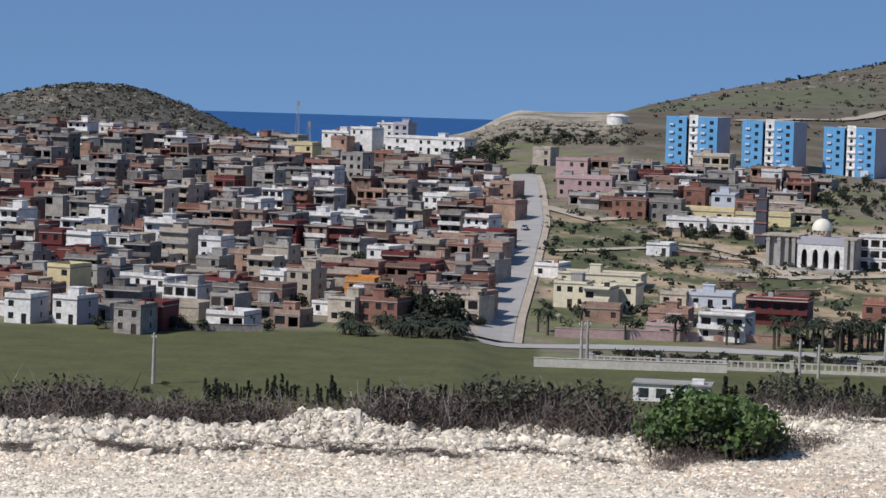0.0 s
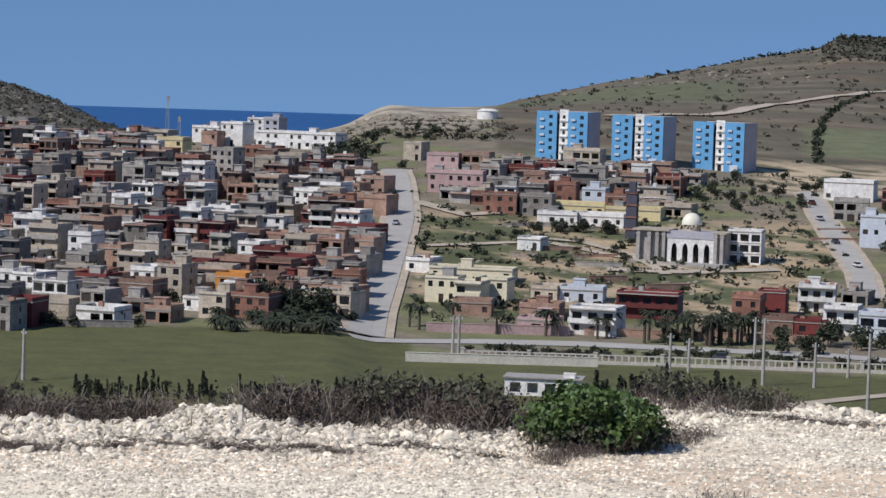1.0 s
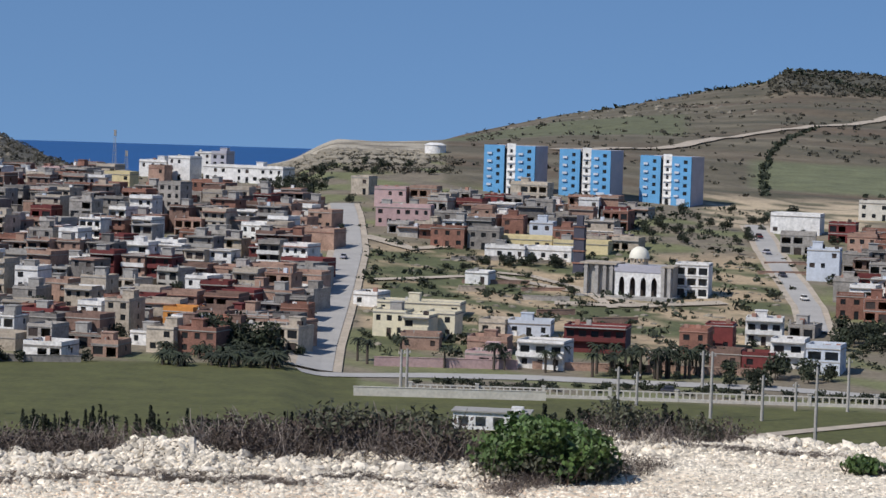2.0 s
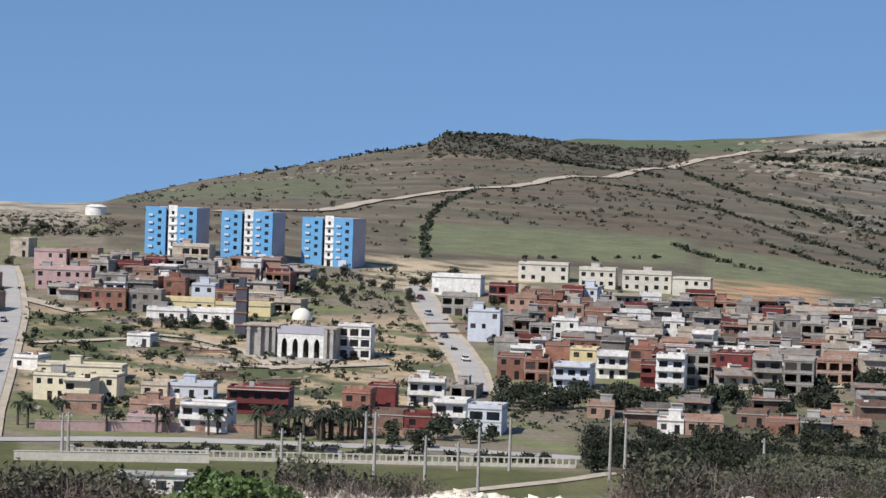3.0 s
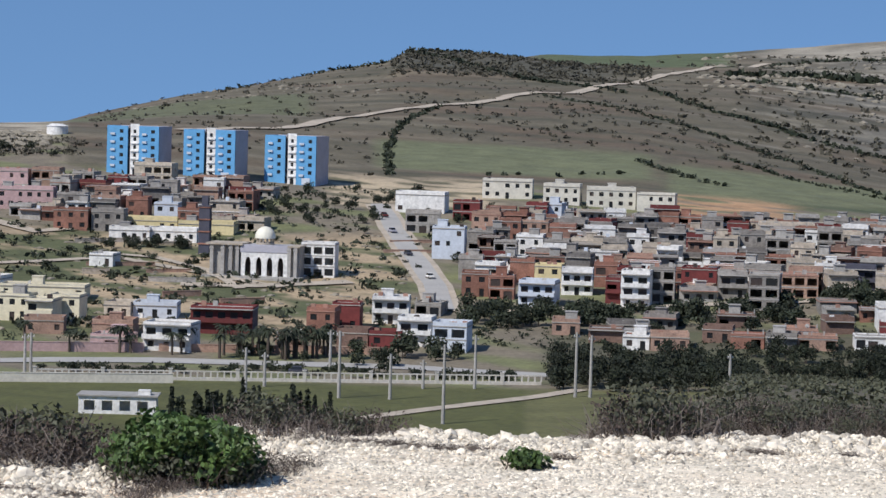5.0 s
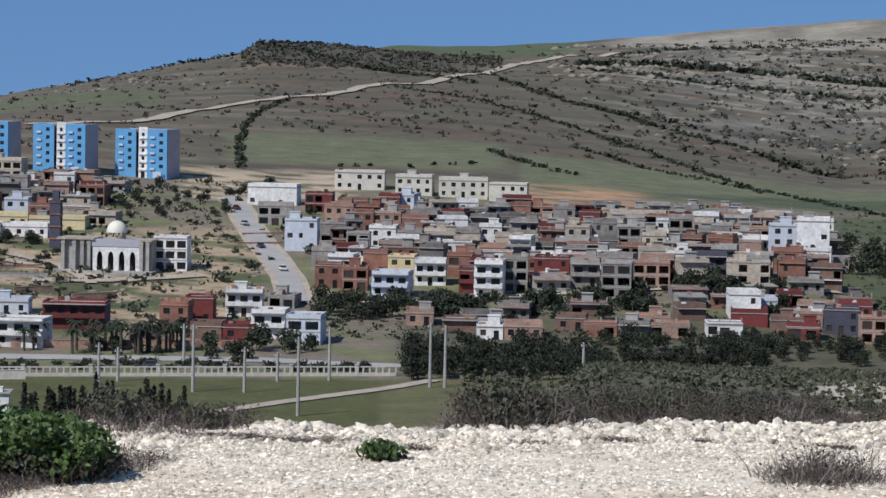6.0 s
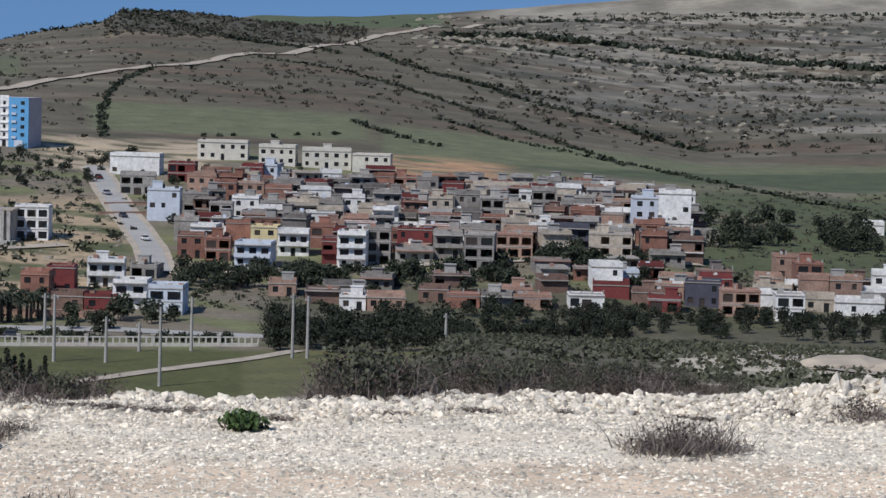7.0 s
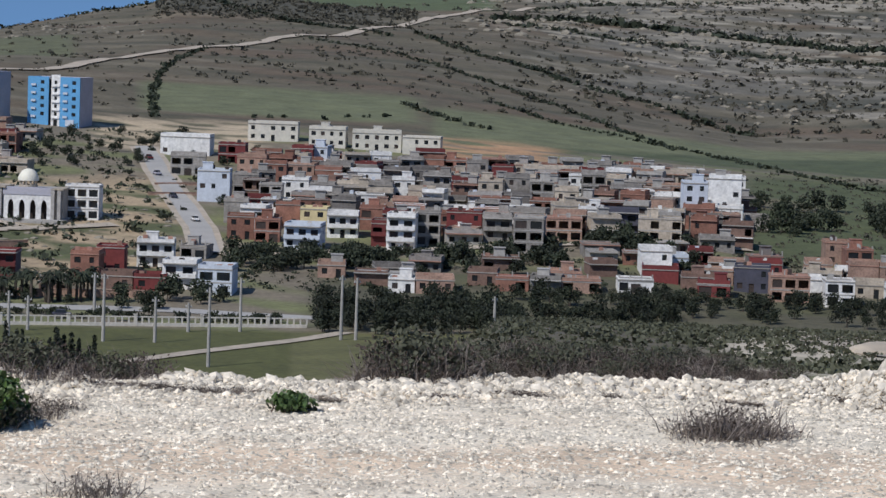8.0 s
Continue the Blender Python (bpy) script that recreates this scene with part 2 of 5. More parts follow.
def house(x, y, w, storeys, wall, style="plain", turn=None, deep=None, z=None, label="", seed=0, side=None):
    """A flat-roofed hillside house, its front towards the valley. style: plain, shell (unfinished), balcony, or blank."""
    rnd = random.Random(seed * 7 + int(x * 13) + int(y * 31))
    az = math.degrees(math.atan2(x, y))
    d = deep or rnd.uniform(8, 10)
    gz = min(ground(x, y), ground(x * 1.0, y + 3)) if z is None else z
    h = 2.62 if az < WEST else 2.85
    top = storeys * h
    base = new("house")
    base.matrix_world = pose(x, y, gz, 0, 0, ((-17 if az < -4 else -10) - 0.2 * az + rnd.uniform(-5, 5)) if turn is None else turn)
    mat = WALL[wall]
    bays = max(2, round(w / 3.1))
    pitch = w / bays
    holes, voids = [], []
    for s in range(storeys):
        for b in range(bays):
            c = (b + 0.5) * pitch
            if style == "blank" and rnd.random() < 0.6:
                continue
            if style == "shell":
                ow, oh, sill = pitch * 0.76, 1.85, 0.5
            elif style == "balcony" and s > 0:
                ow, oh, sill = pitch * 0.60, 2.1, 0.15
            else:
                ow, oh, sill = rnd.choice((1.1, 1.3, 1.5)), 1.35, 0.95
            if s == 0 and b == bays // 2:
                ow, oh, sill = 1.2 if style != "shell" else 2.2, 2.15, 0.0
            if rnd.random() < 0.10:
                continue
            holes.append((c - ow / 2, c + ow / 2, s * h + sill, s * h + sill + oh))
    bm = bmesh.new()
    hw = w / 2
    pierced(bm, lambda u, e, v: (u - hw, e, v), w, -3.5, top, holes, 0.28)
    side_holes = [] if style == "blank" or rnd.random() < 0.45 else [(d * 0.55, d * 0.55 + 1.0, s * h + 1.0, s * h + 2.2) for s in range(storeys)]
    pierced(bm, lambda u, e, v: (hw - e, u, v), d, -3.5, top, side_holes, 0.28)
    pierced(bm, lambda u, e, v: (-hw + e, d - u, v), d, -3.5, top, [], 0.28)
    pierced(bm, lambda u, e, v: (hw - u, d - e, v), w, -3.5, top, [], 0.28)
    body = part("wall", bm, mat, base)
    # the wall turned from the sun has its shade put into a second paint
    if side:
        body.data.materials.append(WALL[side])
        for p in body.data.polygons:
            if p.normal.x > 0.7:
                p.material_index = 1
    for a, b, c, e in holes:
        if style == "shell" and rnd.random() < 0.75:
            continue
        glass = SHUTTER if rnd.random() < 0.25 else PANE
        share("window", pane_mesh(b - a, e - c, glass), base, pose((a + b) / 2 - hw, 0.2, c))
    for a, b, c, e in side_holes:
        share("window", pane_mesh(b - a, e - c, PANE), base, pose(hw - 0.2, (a + b) / 2, c, 0, 0, 90))
    # roof slab, parapet and the slab edges
    roof = part("roof", boxes((-hw - 0.15, hw + 0.15, -0.15, d + 0.15, top, top + 0.22)), ROOF_RED if wall in ("brick", "clay") and rnd.random() < 0.45 else ROOF, base)
    t, ph = 0.2, rnd.choice((0.5, 0.8, 1.0)) if style != "shell" else rnd.choice((0.25, 0.5, 0.9))
    part("parapet", boxes((-hw, hw, 0, t, top + 0.22, top + 0.22 + ph), (-hw, hw, d - t, d, top + 0.22, top + 0.22 + ph), (-hw, -hw + t, t, d - t, top + 0.22, top + 0.22 + ph), (hw - t, hw, t, d - t, top + 0.22, top + 0.22 + ph)), mat, roof)
    if style in ("shell", "balcony"):
        part("floor_band", boxes(*((-hw - 0.06, hw + 0.06, -0.06, 0.1, s * h - 0.12, s * h + 0.13) for s in range(1, storeys))) if storeys > 1 else boxes((-hw - 0.06, hw + 0.06, -0.06, 0.1, top - 0.3, top - 0.05)), CONCRETE, base)
    if style == "shell":
        for k in range(bays + 1):
            ch = rnd.uniform(0.5, 1.5)
            share("column_stub", STUB, roof, pose(-hw + 0.3 + k * (w - 0.6) / bays, 0.4, top + 0.22) @ Matrix.Diagonal((1, 1, ch, 1)))
    if style == "balcony":
        for s in range(1, storeys):
            part("balcony", boxes((-hw, hw, -1.2, -0.06, s * h - 0.16, s * h), (-hw, hw, -1.2, -1.08, s * h, s * h + 0.9), (-hw, -hw + 0.12, -1.08, -0.06, s * h, s * h + 0.9), (hw - 0.12, hw, -1.08, -0.06, s * h, s * h + 0.9)), mat, base)
        part("canopy", boxes((-hw, hw, -1.2, -0.15, top + 0.02, top + 0.2)), CONCRETE, base)
    if rnd.random() < 0.38:
        ux = rnd.uniform(-hw + 2, hw - 2) if w > 5 else 0
        part("stair_hut", boxes((ux - 1.4, ux + 1.4, d * 0.45, d * 0.45 + 3, top + 0.22, top + 2.3), (ux - 1.55, ux + 1.55, d * 0.45 - 0.15, d * 0.45 + 3.15, top + 2.3, top + 2.45), (ux - 0.4, ux + 0.4, d * 0.45 - 0.05, d * 0.45, top + 0.25, top + 2.0)), mat if rnd.random() < 0.6 else CONCRETE, roof)
    for k in range(rnd.choice((0, 0, 1, 2))):
        ux, uy, uh = rnd.uniform(-hw + 1, hw - 1), rnd.uniform(1, d - 2), rnd.uniform(0.6, 1.5)
        part("roof_lumber", boxes((ux - 0.5, ux + 0.6, uy, uy + 0.9, top + 0.22, top + 0.22 + uh)), rnd.choice((CONCRETE, ROOF_RED, SHUTTER)), roof)
    if rnd.random() < 0.18:
        share("satellite_dish", DISH, roof, pose(rnd.uniform(-hw + 1, hw - 1), 1.2, top + 0.22, 0, 0, rnd.uniform(-40, 40)))
    words = {"brick": "bare red brick", "clay": "bare clay block", "grey": "grey cement-rendered", "beige": "beige rendered", "white": "whitewashed", "maroon": "dark maroon painted", "pink": "faded pink", "yellow": "pale yellow", "orange": "orange painted", "dark": "dark slate-coloured", "paleblue": "pale blue painted", "blue": "sky-blue", "lilac": "grey-lilac", "cream": "cream painted", "ivory": "ivory rendered", "cement_dark": "dark weathered cement", "cement_pale": "pale cement-rendered", "clay_dark": "soot-brown block"}[wall]
    kinds = {"plain": "with small windows", "shell": "unfinished with open bays", "balcony": "with long balconies", "blank": "with few openings"}[style]
    tagged(base, label or "%s %s-storey house %s" % (words, ("one", "two", "three", "four", "five", "six")[storeys - 1], kinds), "house", "houses of the town")
    return base


STUB = mesh_of("column_stub", boxes((-0.15, 0.15, -0.15, 0.15, 0, 1)), CONCRETE)
dish_bm = bmesh.new()
bmesh.ops.create_cone(dish_bm, segments=10, radius1=0.15, radius2=0.55, depth=0.2, cap_ends=True, matrix=pose(0, -0.25, 0.9, 60, 0, 0))
box(dish_bm, -0.04, 0.04, -0.04, 0.04, 0, 0.9)
DISH = mesh_of("satellite_dish", dish_bm, CONCRETE)


# ---- the land: one sheet from the lookout to the coast ----
def soil_colour(x, y):
    r, az = chart(x, y)
    pale, grass, scrub = (0.82, 0.725, 0.575), (0.090, 0.092, 0.027), (0.118, 0.100, 0.064)
    # the town's brown is darkened to carry the shadow between houses
    town, brown, meadow = (0.19, 0.158, 0.112), (0.128, 0.094, 0.060), (0.142, 0.150, 0.078)
    n1, n2 = wobble(x, y, 14), wobble(x + 300, y, 55)

    def mix(a, b, s):
        return tuple(p + (q - p) * s for p, q in zip(a, b))
    c = mix(pale, (0.73, 0.585, 0.43), smooth(-0.2, 0.6, wobble(x, y * 4, 4)) * 0.7) if r < 44.2 else mix(pale, scrub, smooth(44.2, 47.5, r))
    if r < 46:
        c = mix(c, (0.74, 0.565, 0.40), 0.9 * smooth(36.5, 35, r + 1.2 * wobble(x, y, 6)) * smooth(31.5, 33, r + 0.8 * wobble(x, y, 4)))
    if 46 < r < 300:
        c = mix(c, mix((0.50, 0.43, 0.33), (0.13, 0.135, 0.06), smooth(-0.2, 0.35, wobble(x, y, 9))), smooth(14.6, 15.6, az) * smooth(24, 21, az))
    if r > 300:
        c = grass
    if 470 < r and az > 6.5:
        c = mix(c, (0.15, 0.14, 0.06), 0.5)
    edge = 606 if az < -4.4 else 572
    if r > edge:
        c = mix(grass, mix(town, (0.16, 0.165, 0.075), smooth(-0.1, 0.5, n1 + 0.4 * n2)), smooth(edge, edge + 8, r))
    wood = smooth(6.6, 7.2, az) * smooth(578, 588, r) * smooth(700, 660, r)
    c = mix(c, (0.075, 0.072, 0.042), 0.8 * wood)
    east = smooth(15.0, 15.8, az) * smooth(690, 730, r) * smooth(1010, 960, r)
    c = mix(c, mix((0.085, 0.098, 0.042), (0.15, 0.13, 0.08), smooth(0.1, 0.6, n2)), east)
    open_slope = smooth(-4.6, -4.2, az) * smooth(4.4, 3.8, az) * smooth(640, 660, r) * smooth(860, 830, r)
    c = mix(c, mix((0.40, 0.30, 0.19), (0.095, 0.104, 0.044), smooth(-0.35, 0.15, n1 + 0.5 * n2 + 0.35 * wobble(x * 3, y * 5, 20))), open_slope)
    if r > 1000 and az > -2.8:
        hill = mix(scrub, brown, smooth(-0.2, 0.6, n2))
        # old terraces follow the slope as faint pale and dark lines
        lines = wobble(x * 0.55 + 200, y * 2.6, 46)
        hill = mix(hill, (0.20, 0.17, 0.118), 0.5 * smooth(0.25, 0.6, lines))
        hill = mix(hill, (0.062, 0.062, 0.038), 0.55 * smooth(-0.3, -0.62, lines))
        hill = mix(hill, (0.150, 0.138, 0.112), 0.75 * smooth(11.0, 13.0, az) * smooth(1300, 1420, r) * smooth(-0.5, 0.3, wobble(x + 70, y * 1.7, 60)))
        # bare scree and dark thickets on the eastern flank
        patch = wobble(x * 0.8 + 500, y * 1.4 + 100, 75)
        flank = smooth(9.5, 12.0, az) * smooth(1250, 1350, r)
        hill = mix(hill, (0.30, 0.265, 0.21), 0.8 * flank * smooth(0.32, 0.62, patch + 0.25 * n1))
        hill = mix(hill, (0.058, 0.058, 0.040), 0.75 * flank * smooth(-0.25, -0.5, patch + 0.25 * n1))
        hill = mix(hill, (0.075, 0.071, 0.052), 0.8 * smooth(3.6, 4.0, az) * smooth(8.6, 7.4, az) * smooth(1700, 1760, r) * smooth(1905, 1890, r))
        hill = mix(hill, meadow, smooth(1060, 1075, r) * smooth(1200, 1180, r) * smooth(3.2, 3.5, az) * smooth(9.2, 8.6, az))
        hill = mix(hill, meadow, smooth(9.0, 9.4, az) * smooth(1170, 1140, r))
        hill = mix(hill, (0.080, 0.094, 0.045), smooth(10.2, 10.8, az) * smooth(1062, 1045, r + 14 * (14 - az)))
        hill = mix(hill, (0.092, 0.112, 0.052), smooth(1890, 1910, r) * smooth(6.3, 6.7, az) * smooth(10.6, 10.2, az))
        hill = mix(hill, (0.120, 0.124, 0.066), smooth(1330, 1350, r) * smooth(1560, 1530, r) * smooth(2.2, 1.8, az))
        hill = mix(hill, (0.36, 0.32, 0.25), smooth(0.2, 0.8, n1 * n2 * 2 + 0.2) * smooth(9, 12, az) * smooth(1350, 1700, r) * 0.8)
        hill = mix(hill, (0.40, 0.35, 0.27), smooth(2030, 2130, r) * smooth(10.5, 11.5, az) * (0.35 + 0.4 * smooth(-0.2, 0.5, wobble(x, y, 30))))
        c = mix(c, hill, smooth(990, 1030, r + 12 * n1))
    if az < -9.5 and r > 1035:
        c = mix(c, mix((0.105, 0.095, 0.072), (0.24, 0.20, 0.145), smooth(0.2, 0.8, n1) * smooth(-13.5, -15.5, az) + 0.25 * smooth(0.3, 0.8, n1)), smooth(1035, 1065, r))
    quarry = smooth(-7, -5.9, az) * smooth(-2.9, -3.4, az) * smooth(1075, 1100, r)
    c = mix(c, mix((0.42, 0.365, 0.28), (0.20, 0.17, 0.125), smooth(0.0, 0.45, n1)), quarry)
    bank = smooth(2.2, 2.6, az) * smooth(6.2, 5.4, az) * smooth(915, 935, r) * smooth(1050, 1015, r)
    c = mix(c, mix((0.47, 0.37, 0.25), (0.13, 0.118, 0.066), smooth(0.0, 0.35, wobble(x * 2, y * 2, 18))), bank * 0.9)
    cut = smooth(8.9, 9.2, az) * smooth(12.2, 11.2, az) * smooth(915, 930, r) * smooth(1040, 1010, r)
    return mix(c, (0.44, 0.26, 0.14), cut * 0.95 * smooth(-0.45, 0.0, wobble(x * 2, y * 3, 24)))


az_steps = [-180 + 6 * i for i in range(26)] + [-24 + 0.16 * i for i in range(301)] + [25 + 6 * i for i in range(26)]
r_steps = [1.5, 6, 14] + [22 + 0.7 * i for i in range(60)] + [64 + 4 * i for i in range(100)] + [464 + 4 * i for i in range(160)] + [1108 + 9 * i for i in range(115)] + [2150 + 40 * i for i in range(18)]
verts, faces, soils = [], [], []
for r in r_steps:
    for a in az_steps:
        x, y = at(a, r)
        verts.append((x, y, ground(x, y)))
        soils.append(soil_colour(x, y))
na = len(az_steps)
for i in range(len(r_steps) - 1):
    for j in range(na):
        k = (j + 1) % na
        faces.append((i * na + k, i * na + j, (i + 1) * na + j, (i + 1) * na + k))
verts.append((0, 0, ground(0, 0.5)))
soils.append(soil_colour(0, 0.5))
faces += [(len(verts) - 1, j, (j + 1) % na) for j in range(na)]
land = bpy.data.meshes.new("ground")
land.from_pydata(verts, [], faces)
land.polygons.foreach_set("use_smooth", [True] * len(land.polygons))
layer = land.color_attributes.new("soil", "FLOAT_COLOR", "POINT")
layer.data.foreach_set("color", np.array([(*c, 1.0) for c in soils], dtype=np.float32).ravel())
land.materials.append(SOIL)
land.validate()
tagged(new("ground", land), "hilly land with pale gravel, green fields and dry scrub", "ground", kind="structure")

sea_bm = bmesh.new()
bmesh.ops.create_circle(sea_bm, cap_ends=True, segments=360, radius=4900)
sea = part("water", sea_bm, SEA, None)
sea.location.z = EYE - 94
tagged(sea, "deep blue open sea reaching to the horizon", "sea", kind="structure")


def ribbon(name, mat, points, width, lift=0.12, label="", category="road"):
    """A road laid on the land along points given as azimuth and distance."""
    line = [Vector((*at(a, r), 0)) for a, r in points]
    fine = []
    for p, q in zip(line, line[1:]):
        n = max(2, int((q - p).length / 6))
        fine += [p.lerp(q, i / n) for i in range(n)]
    fine.append(line[-1])
    bm = bmesh.new()
    last = None
    for i, p in enumerate(fine):
        way = (fine[min(i + 1, len(fine) - 1)] - fine[max(i - 1, 0)]).normalized()
        off = Vector((-way.y, way.x, 0)) * width / 2
        row = []
        for k in (-1, -0.33, 0.33, 1):
            q = p + off * k
            row.append(bm.verts.new((q.x, q.y, ground(q.x, q.y) + lift)))
        if last:
            for k in range(3):
                bm.faces.new((last[k + 1], last[k], row[k], row[k + 1]))
        last = row
    bmesh.ops.recalc_face_normals(bm, faces=bm.faces)
    return tagged(part(name, bm, mat, None), label, category, kind="structure")


MAIN = [(-5.35, 612), (-5.25, 650), (-5.05, 700), (-4.85, 760), (-4.68, 830), (-4.75, 900), (-4.85, 950)]
ribbon("pavement", DIRT, MAIN, 12, 0.36, "pale dusty verges along the asphalt street", "pavement")
ribbon("road", ASPHALT, MAIN, 8, 0.5, "straight grey asphalt street climbing through the town")
ribbon("pavement", DIRT, [(4.78, 705), (4.6, 750), (4.2, 800), (3.75, 860), (3.44, 930)], 9.5, 0.36, "pale dusty verges along the lesser street", "pavement")
ribbon("road", ASPHALT, [(4.78, 705), (4.6, 750), (4.2, 800), (3.75, 860), (3.44, 930)], 6, 0.5, "dusty grey street climbing beside the houses")
ribbon("road", DIRT, [(5.0, 703), (7.25, 712), (9, 716), (10.7, 716), (12.4, 716), (14.0, 722), (15.6, 735)], 6, 0.4, "narrow pale road below the terraced houses")
ribbon("road", DIRT, [(-0.6, 1180), (1.58, 1224), (2.91, 1317), (4.57, 1395), (6.03, 1494), (7.15, 1554), (8.28, 1689), (9.4, 1842), (11.09, 2013)], 7.5, 0.6, "pale dirt road crossing the green hillside")
ribbon("road", ASPHALT, [(-5.7, 606), (-5.2, 607), (-3, 612), (-1, 614), (4, 612), (7.0, 604)], 8, 0.15, "level grey road at the foot of the town")
ribbon("footpath", DIRT, [(-4.2, 771), (-1.77, 790), (-0.27, 765), (1.49, 738)], 4, 0.4, "trodden pale footpath across the dry slope", "path")
ribbon("footpath", DIRT, [(-2.27, 800), (-1.0, 792), (0.0, 770), (0.7, 735)], 3, 0.4, "trodden pale footpath below the school", "path")
ribbon("footpath", DIRT, [(-4.4, 862), (-3.4, 838), (-2.6, 846)], 5, 0.4, "pale lane branching off the street", "path")
ribbon("footpath", DIRT, [(-0.5, 741), (1.0, 740), (2.9, 752)], 6, 0.4, "bare terrace of pale dirt below the mosque", "path")
ribbon("road", DIRT, [(2.6, 508), (4.5, 532), (6.72, 560), (7.6, 575)], 4, 0.2, "straight pale farm track across the green field")

# ---- the houses, each at its place in the plan ----

house(-201.4, 745.3, 6.1, 3, "white", "balcony")
house(-190.4, 739.9, 7.9, 2, "grey", "shell")
house(-180.3, 730.1, 6.9, 3, "white", "balcony")
house(-213.7, 812.4, 6.1, 3, "maroon", "blank")
house(-220.6, 818.8, 6.1, 2, "grey", "shell")
house(-204.7, 794.0, 6.1, 3, "clay", "plain")
house(-227.3, 874.9, 7.0, 2, "grey", "plain")
house(-233.1, 902.4, 6.7, 3, "grey", "shell")
house(-216.4, 890.1, 7.9, 2, "grey", "shell")
house(-204.6, 872.3, 7.4, 3, "grey", "balcony")
house(-222.6, 1011.8, 9.5, 2, "clay", "blank")
house(-212.1, 997.7, 6.1, 1, "white", "plain")
house(-184.7, 885.0, 7.9, 3, "grey", "shell")
house(-174.2, 801.3, 7.2, 3, "beige", "shell")
house(-169.9, 814.5, 7.3, 3, "beige", "balcony")
house(-184.1, 950.3, 7.5, 3, "beige", "balcony")
house(-176.1, 980.3, 8.8, 3, "grey", "balcony")
house(-190.4, 1010.3, 7.1, 2, "pink", "plain")
house(-158.7, 963.0, 9.1, 3, "yellow", "plain")
house(-153.2, 862.5, 7.3, 3, "grey", "shell")
house(-151.3, 789.6, 7.5, 3, "grey", "plain")
house(-143.1, 787.1, 6.1, 3, "white", "plain")
house(-180.1, 758.9, 6.1, 3, "white", "plain")
house(-176.8, 763.8, 6.1, 3, "grey", "plain")
house(-165.9, 737.6, 6.6, 2, "brick", "shell")
house(-130.6, 781.2, 7.0, 2, "grey", "plain")
house(-133.2, 744.1, 8.5, 2, "white", "balcony")
house(-204.7, 999.2, 6.4, 2, "clay", "plain")
house(-236.1, 967.6, 6.2, 1, "clay", "plain")
house(-225.0, 986.7, 6.1, 1, "beige", "plain")
house(-196.6, 894.6, 11.1, 1, "beige", "blank")

house(-169.8, 687.3, 7.2, 2, "maroon", "blank")
house(-158.1, 628.4, 6.1, 3, "yellow", "plain")
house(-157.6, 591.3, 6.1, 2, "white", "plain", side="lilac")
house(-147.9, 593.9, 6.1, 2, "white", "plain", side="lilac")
house(-130.5, 577.4, 6.1, 2, "grey", "plain")
house(-127.8, 586.2, 6.1, 2, "maroon", "blank")
house(-143.8, 640.0, 6.1, 2, "white", "plain")
house(-137.8, 637.3, 6.1, 2, "white", "plain")
house(-117.3, 612.8, 6.1, 2, "grey", "shell")
house(-114.4, 601.2, 9.0, 1, "white", "shell")
house(-102.0, 607.5, 6.1, 1, "clay", "shell")
house(-152.6, 654.4, 6.1, 2, "dark", "blank")
house(-177.0, 660.7, 6.1, 1, "maroon", "blank")
house(-172.0, 662.0, 6.1, 1, "paleblue", "blank")
house(-150.4, 630.3, 6.1, 1, "clay", "plain")
house(-157.3, 649.3, 7.1, 2, "grey", "plain")
house(-143.8, 672.8, 7.4, 1, "beige", "blank")
house(-134.6, 682.9, 6.1, 2, "grey", "blank")
house(-132.2, 663.0, 6.1, 1, "white", "plain")
house(-129.2, 696.1, 6.1, 2, "clay", "plain")
house(-162.6, 717.8, 8.2, 2, "beige", "plain")
house(-137.3, 698.6, 6.1, 3, "white", "plain")
house(-113.6, 654.2, 6.2, 2, "white", "plain")
house(-105.4, 643.4, 6.1, 3, "beige", "plain")
house(-115.0, 710.8, 6.7, 2, "beige", "shell")
house(-126.4, 611.0, 9.2, 1, "beige", "blank")
house(-176.1, 681.6, 6.1, 1, "grey", "blank")
house(-179.4, 676.6, 6.1, 2, "grey", "plain")

house(-142.9, 900.7, 8.2, 3, "brick", "shell")
house(-132.4, 906.4, 7.9, 4, "grey", "plain")
house(-155.1, 1028.4, 6.1, 2, "clay", "blank")
house(-128.5, 931.2, 6.6, 2, "grey", "shell")
house(-129.9, 979.4, 11.9, 2, "brick", "blank")
house(-118.6, 851.8, 8.6, 2, "clay", "shell")
house(-97.7, 842.4, 7.9, 2, "white", "plain")
house(-86.7, 811.4, 7.1, 3, "brick", "balcony")
house(-78.4, 828.3, 13.5, 2, "clay", "blank")
house(-81.0, 876.2, 8.0, 2, "clay", "plain")
house(-87.4, 863.6, 7.9, 2, "clay", "plain")
house(-101.0, 950.6, 7.0, 2, "white", "plain")
house(-109.0, 953.8, 8.8, 2, "clay", "blank")
house(-107.7, 821.0, 10.0, 2, "grey", "plain")
house(-116.6, 795.5, 6.9, 2, "white", "shell")
house(-123.1, 782.4, 7.1, 2, "white", "balcony")
house(-119.7, 750.5, 6.1, 1, "white", "plain")
house(-111.3, 764.0, 14.0, 1, "beige", "blank")
house(-75.2, 764.3, 12.5, 2, "maroon", "blank")
house(-91.7, 742.3, 9.8, 2, "clay", "blank")
house(-82.5, 747.5, 10.4, 2, "clay", "blank")
house(-71.6, 736.5, 9.1, 2, "clay", "blank")
house(-97.4, 717.4, 6.1, 2, "white", "plain")
house(-93.0, 730.1, 8.2, 1, "brick", "shell")
house(-83.5, 691.0, 8.4, 2, "maroon", "plain")
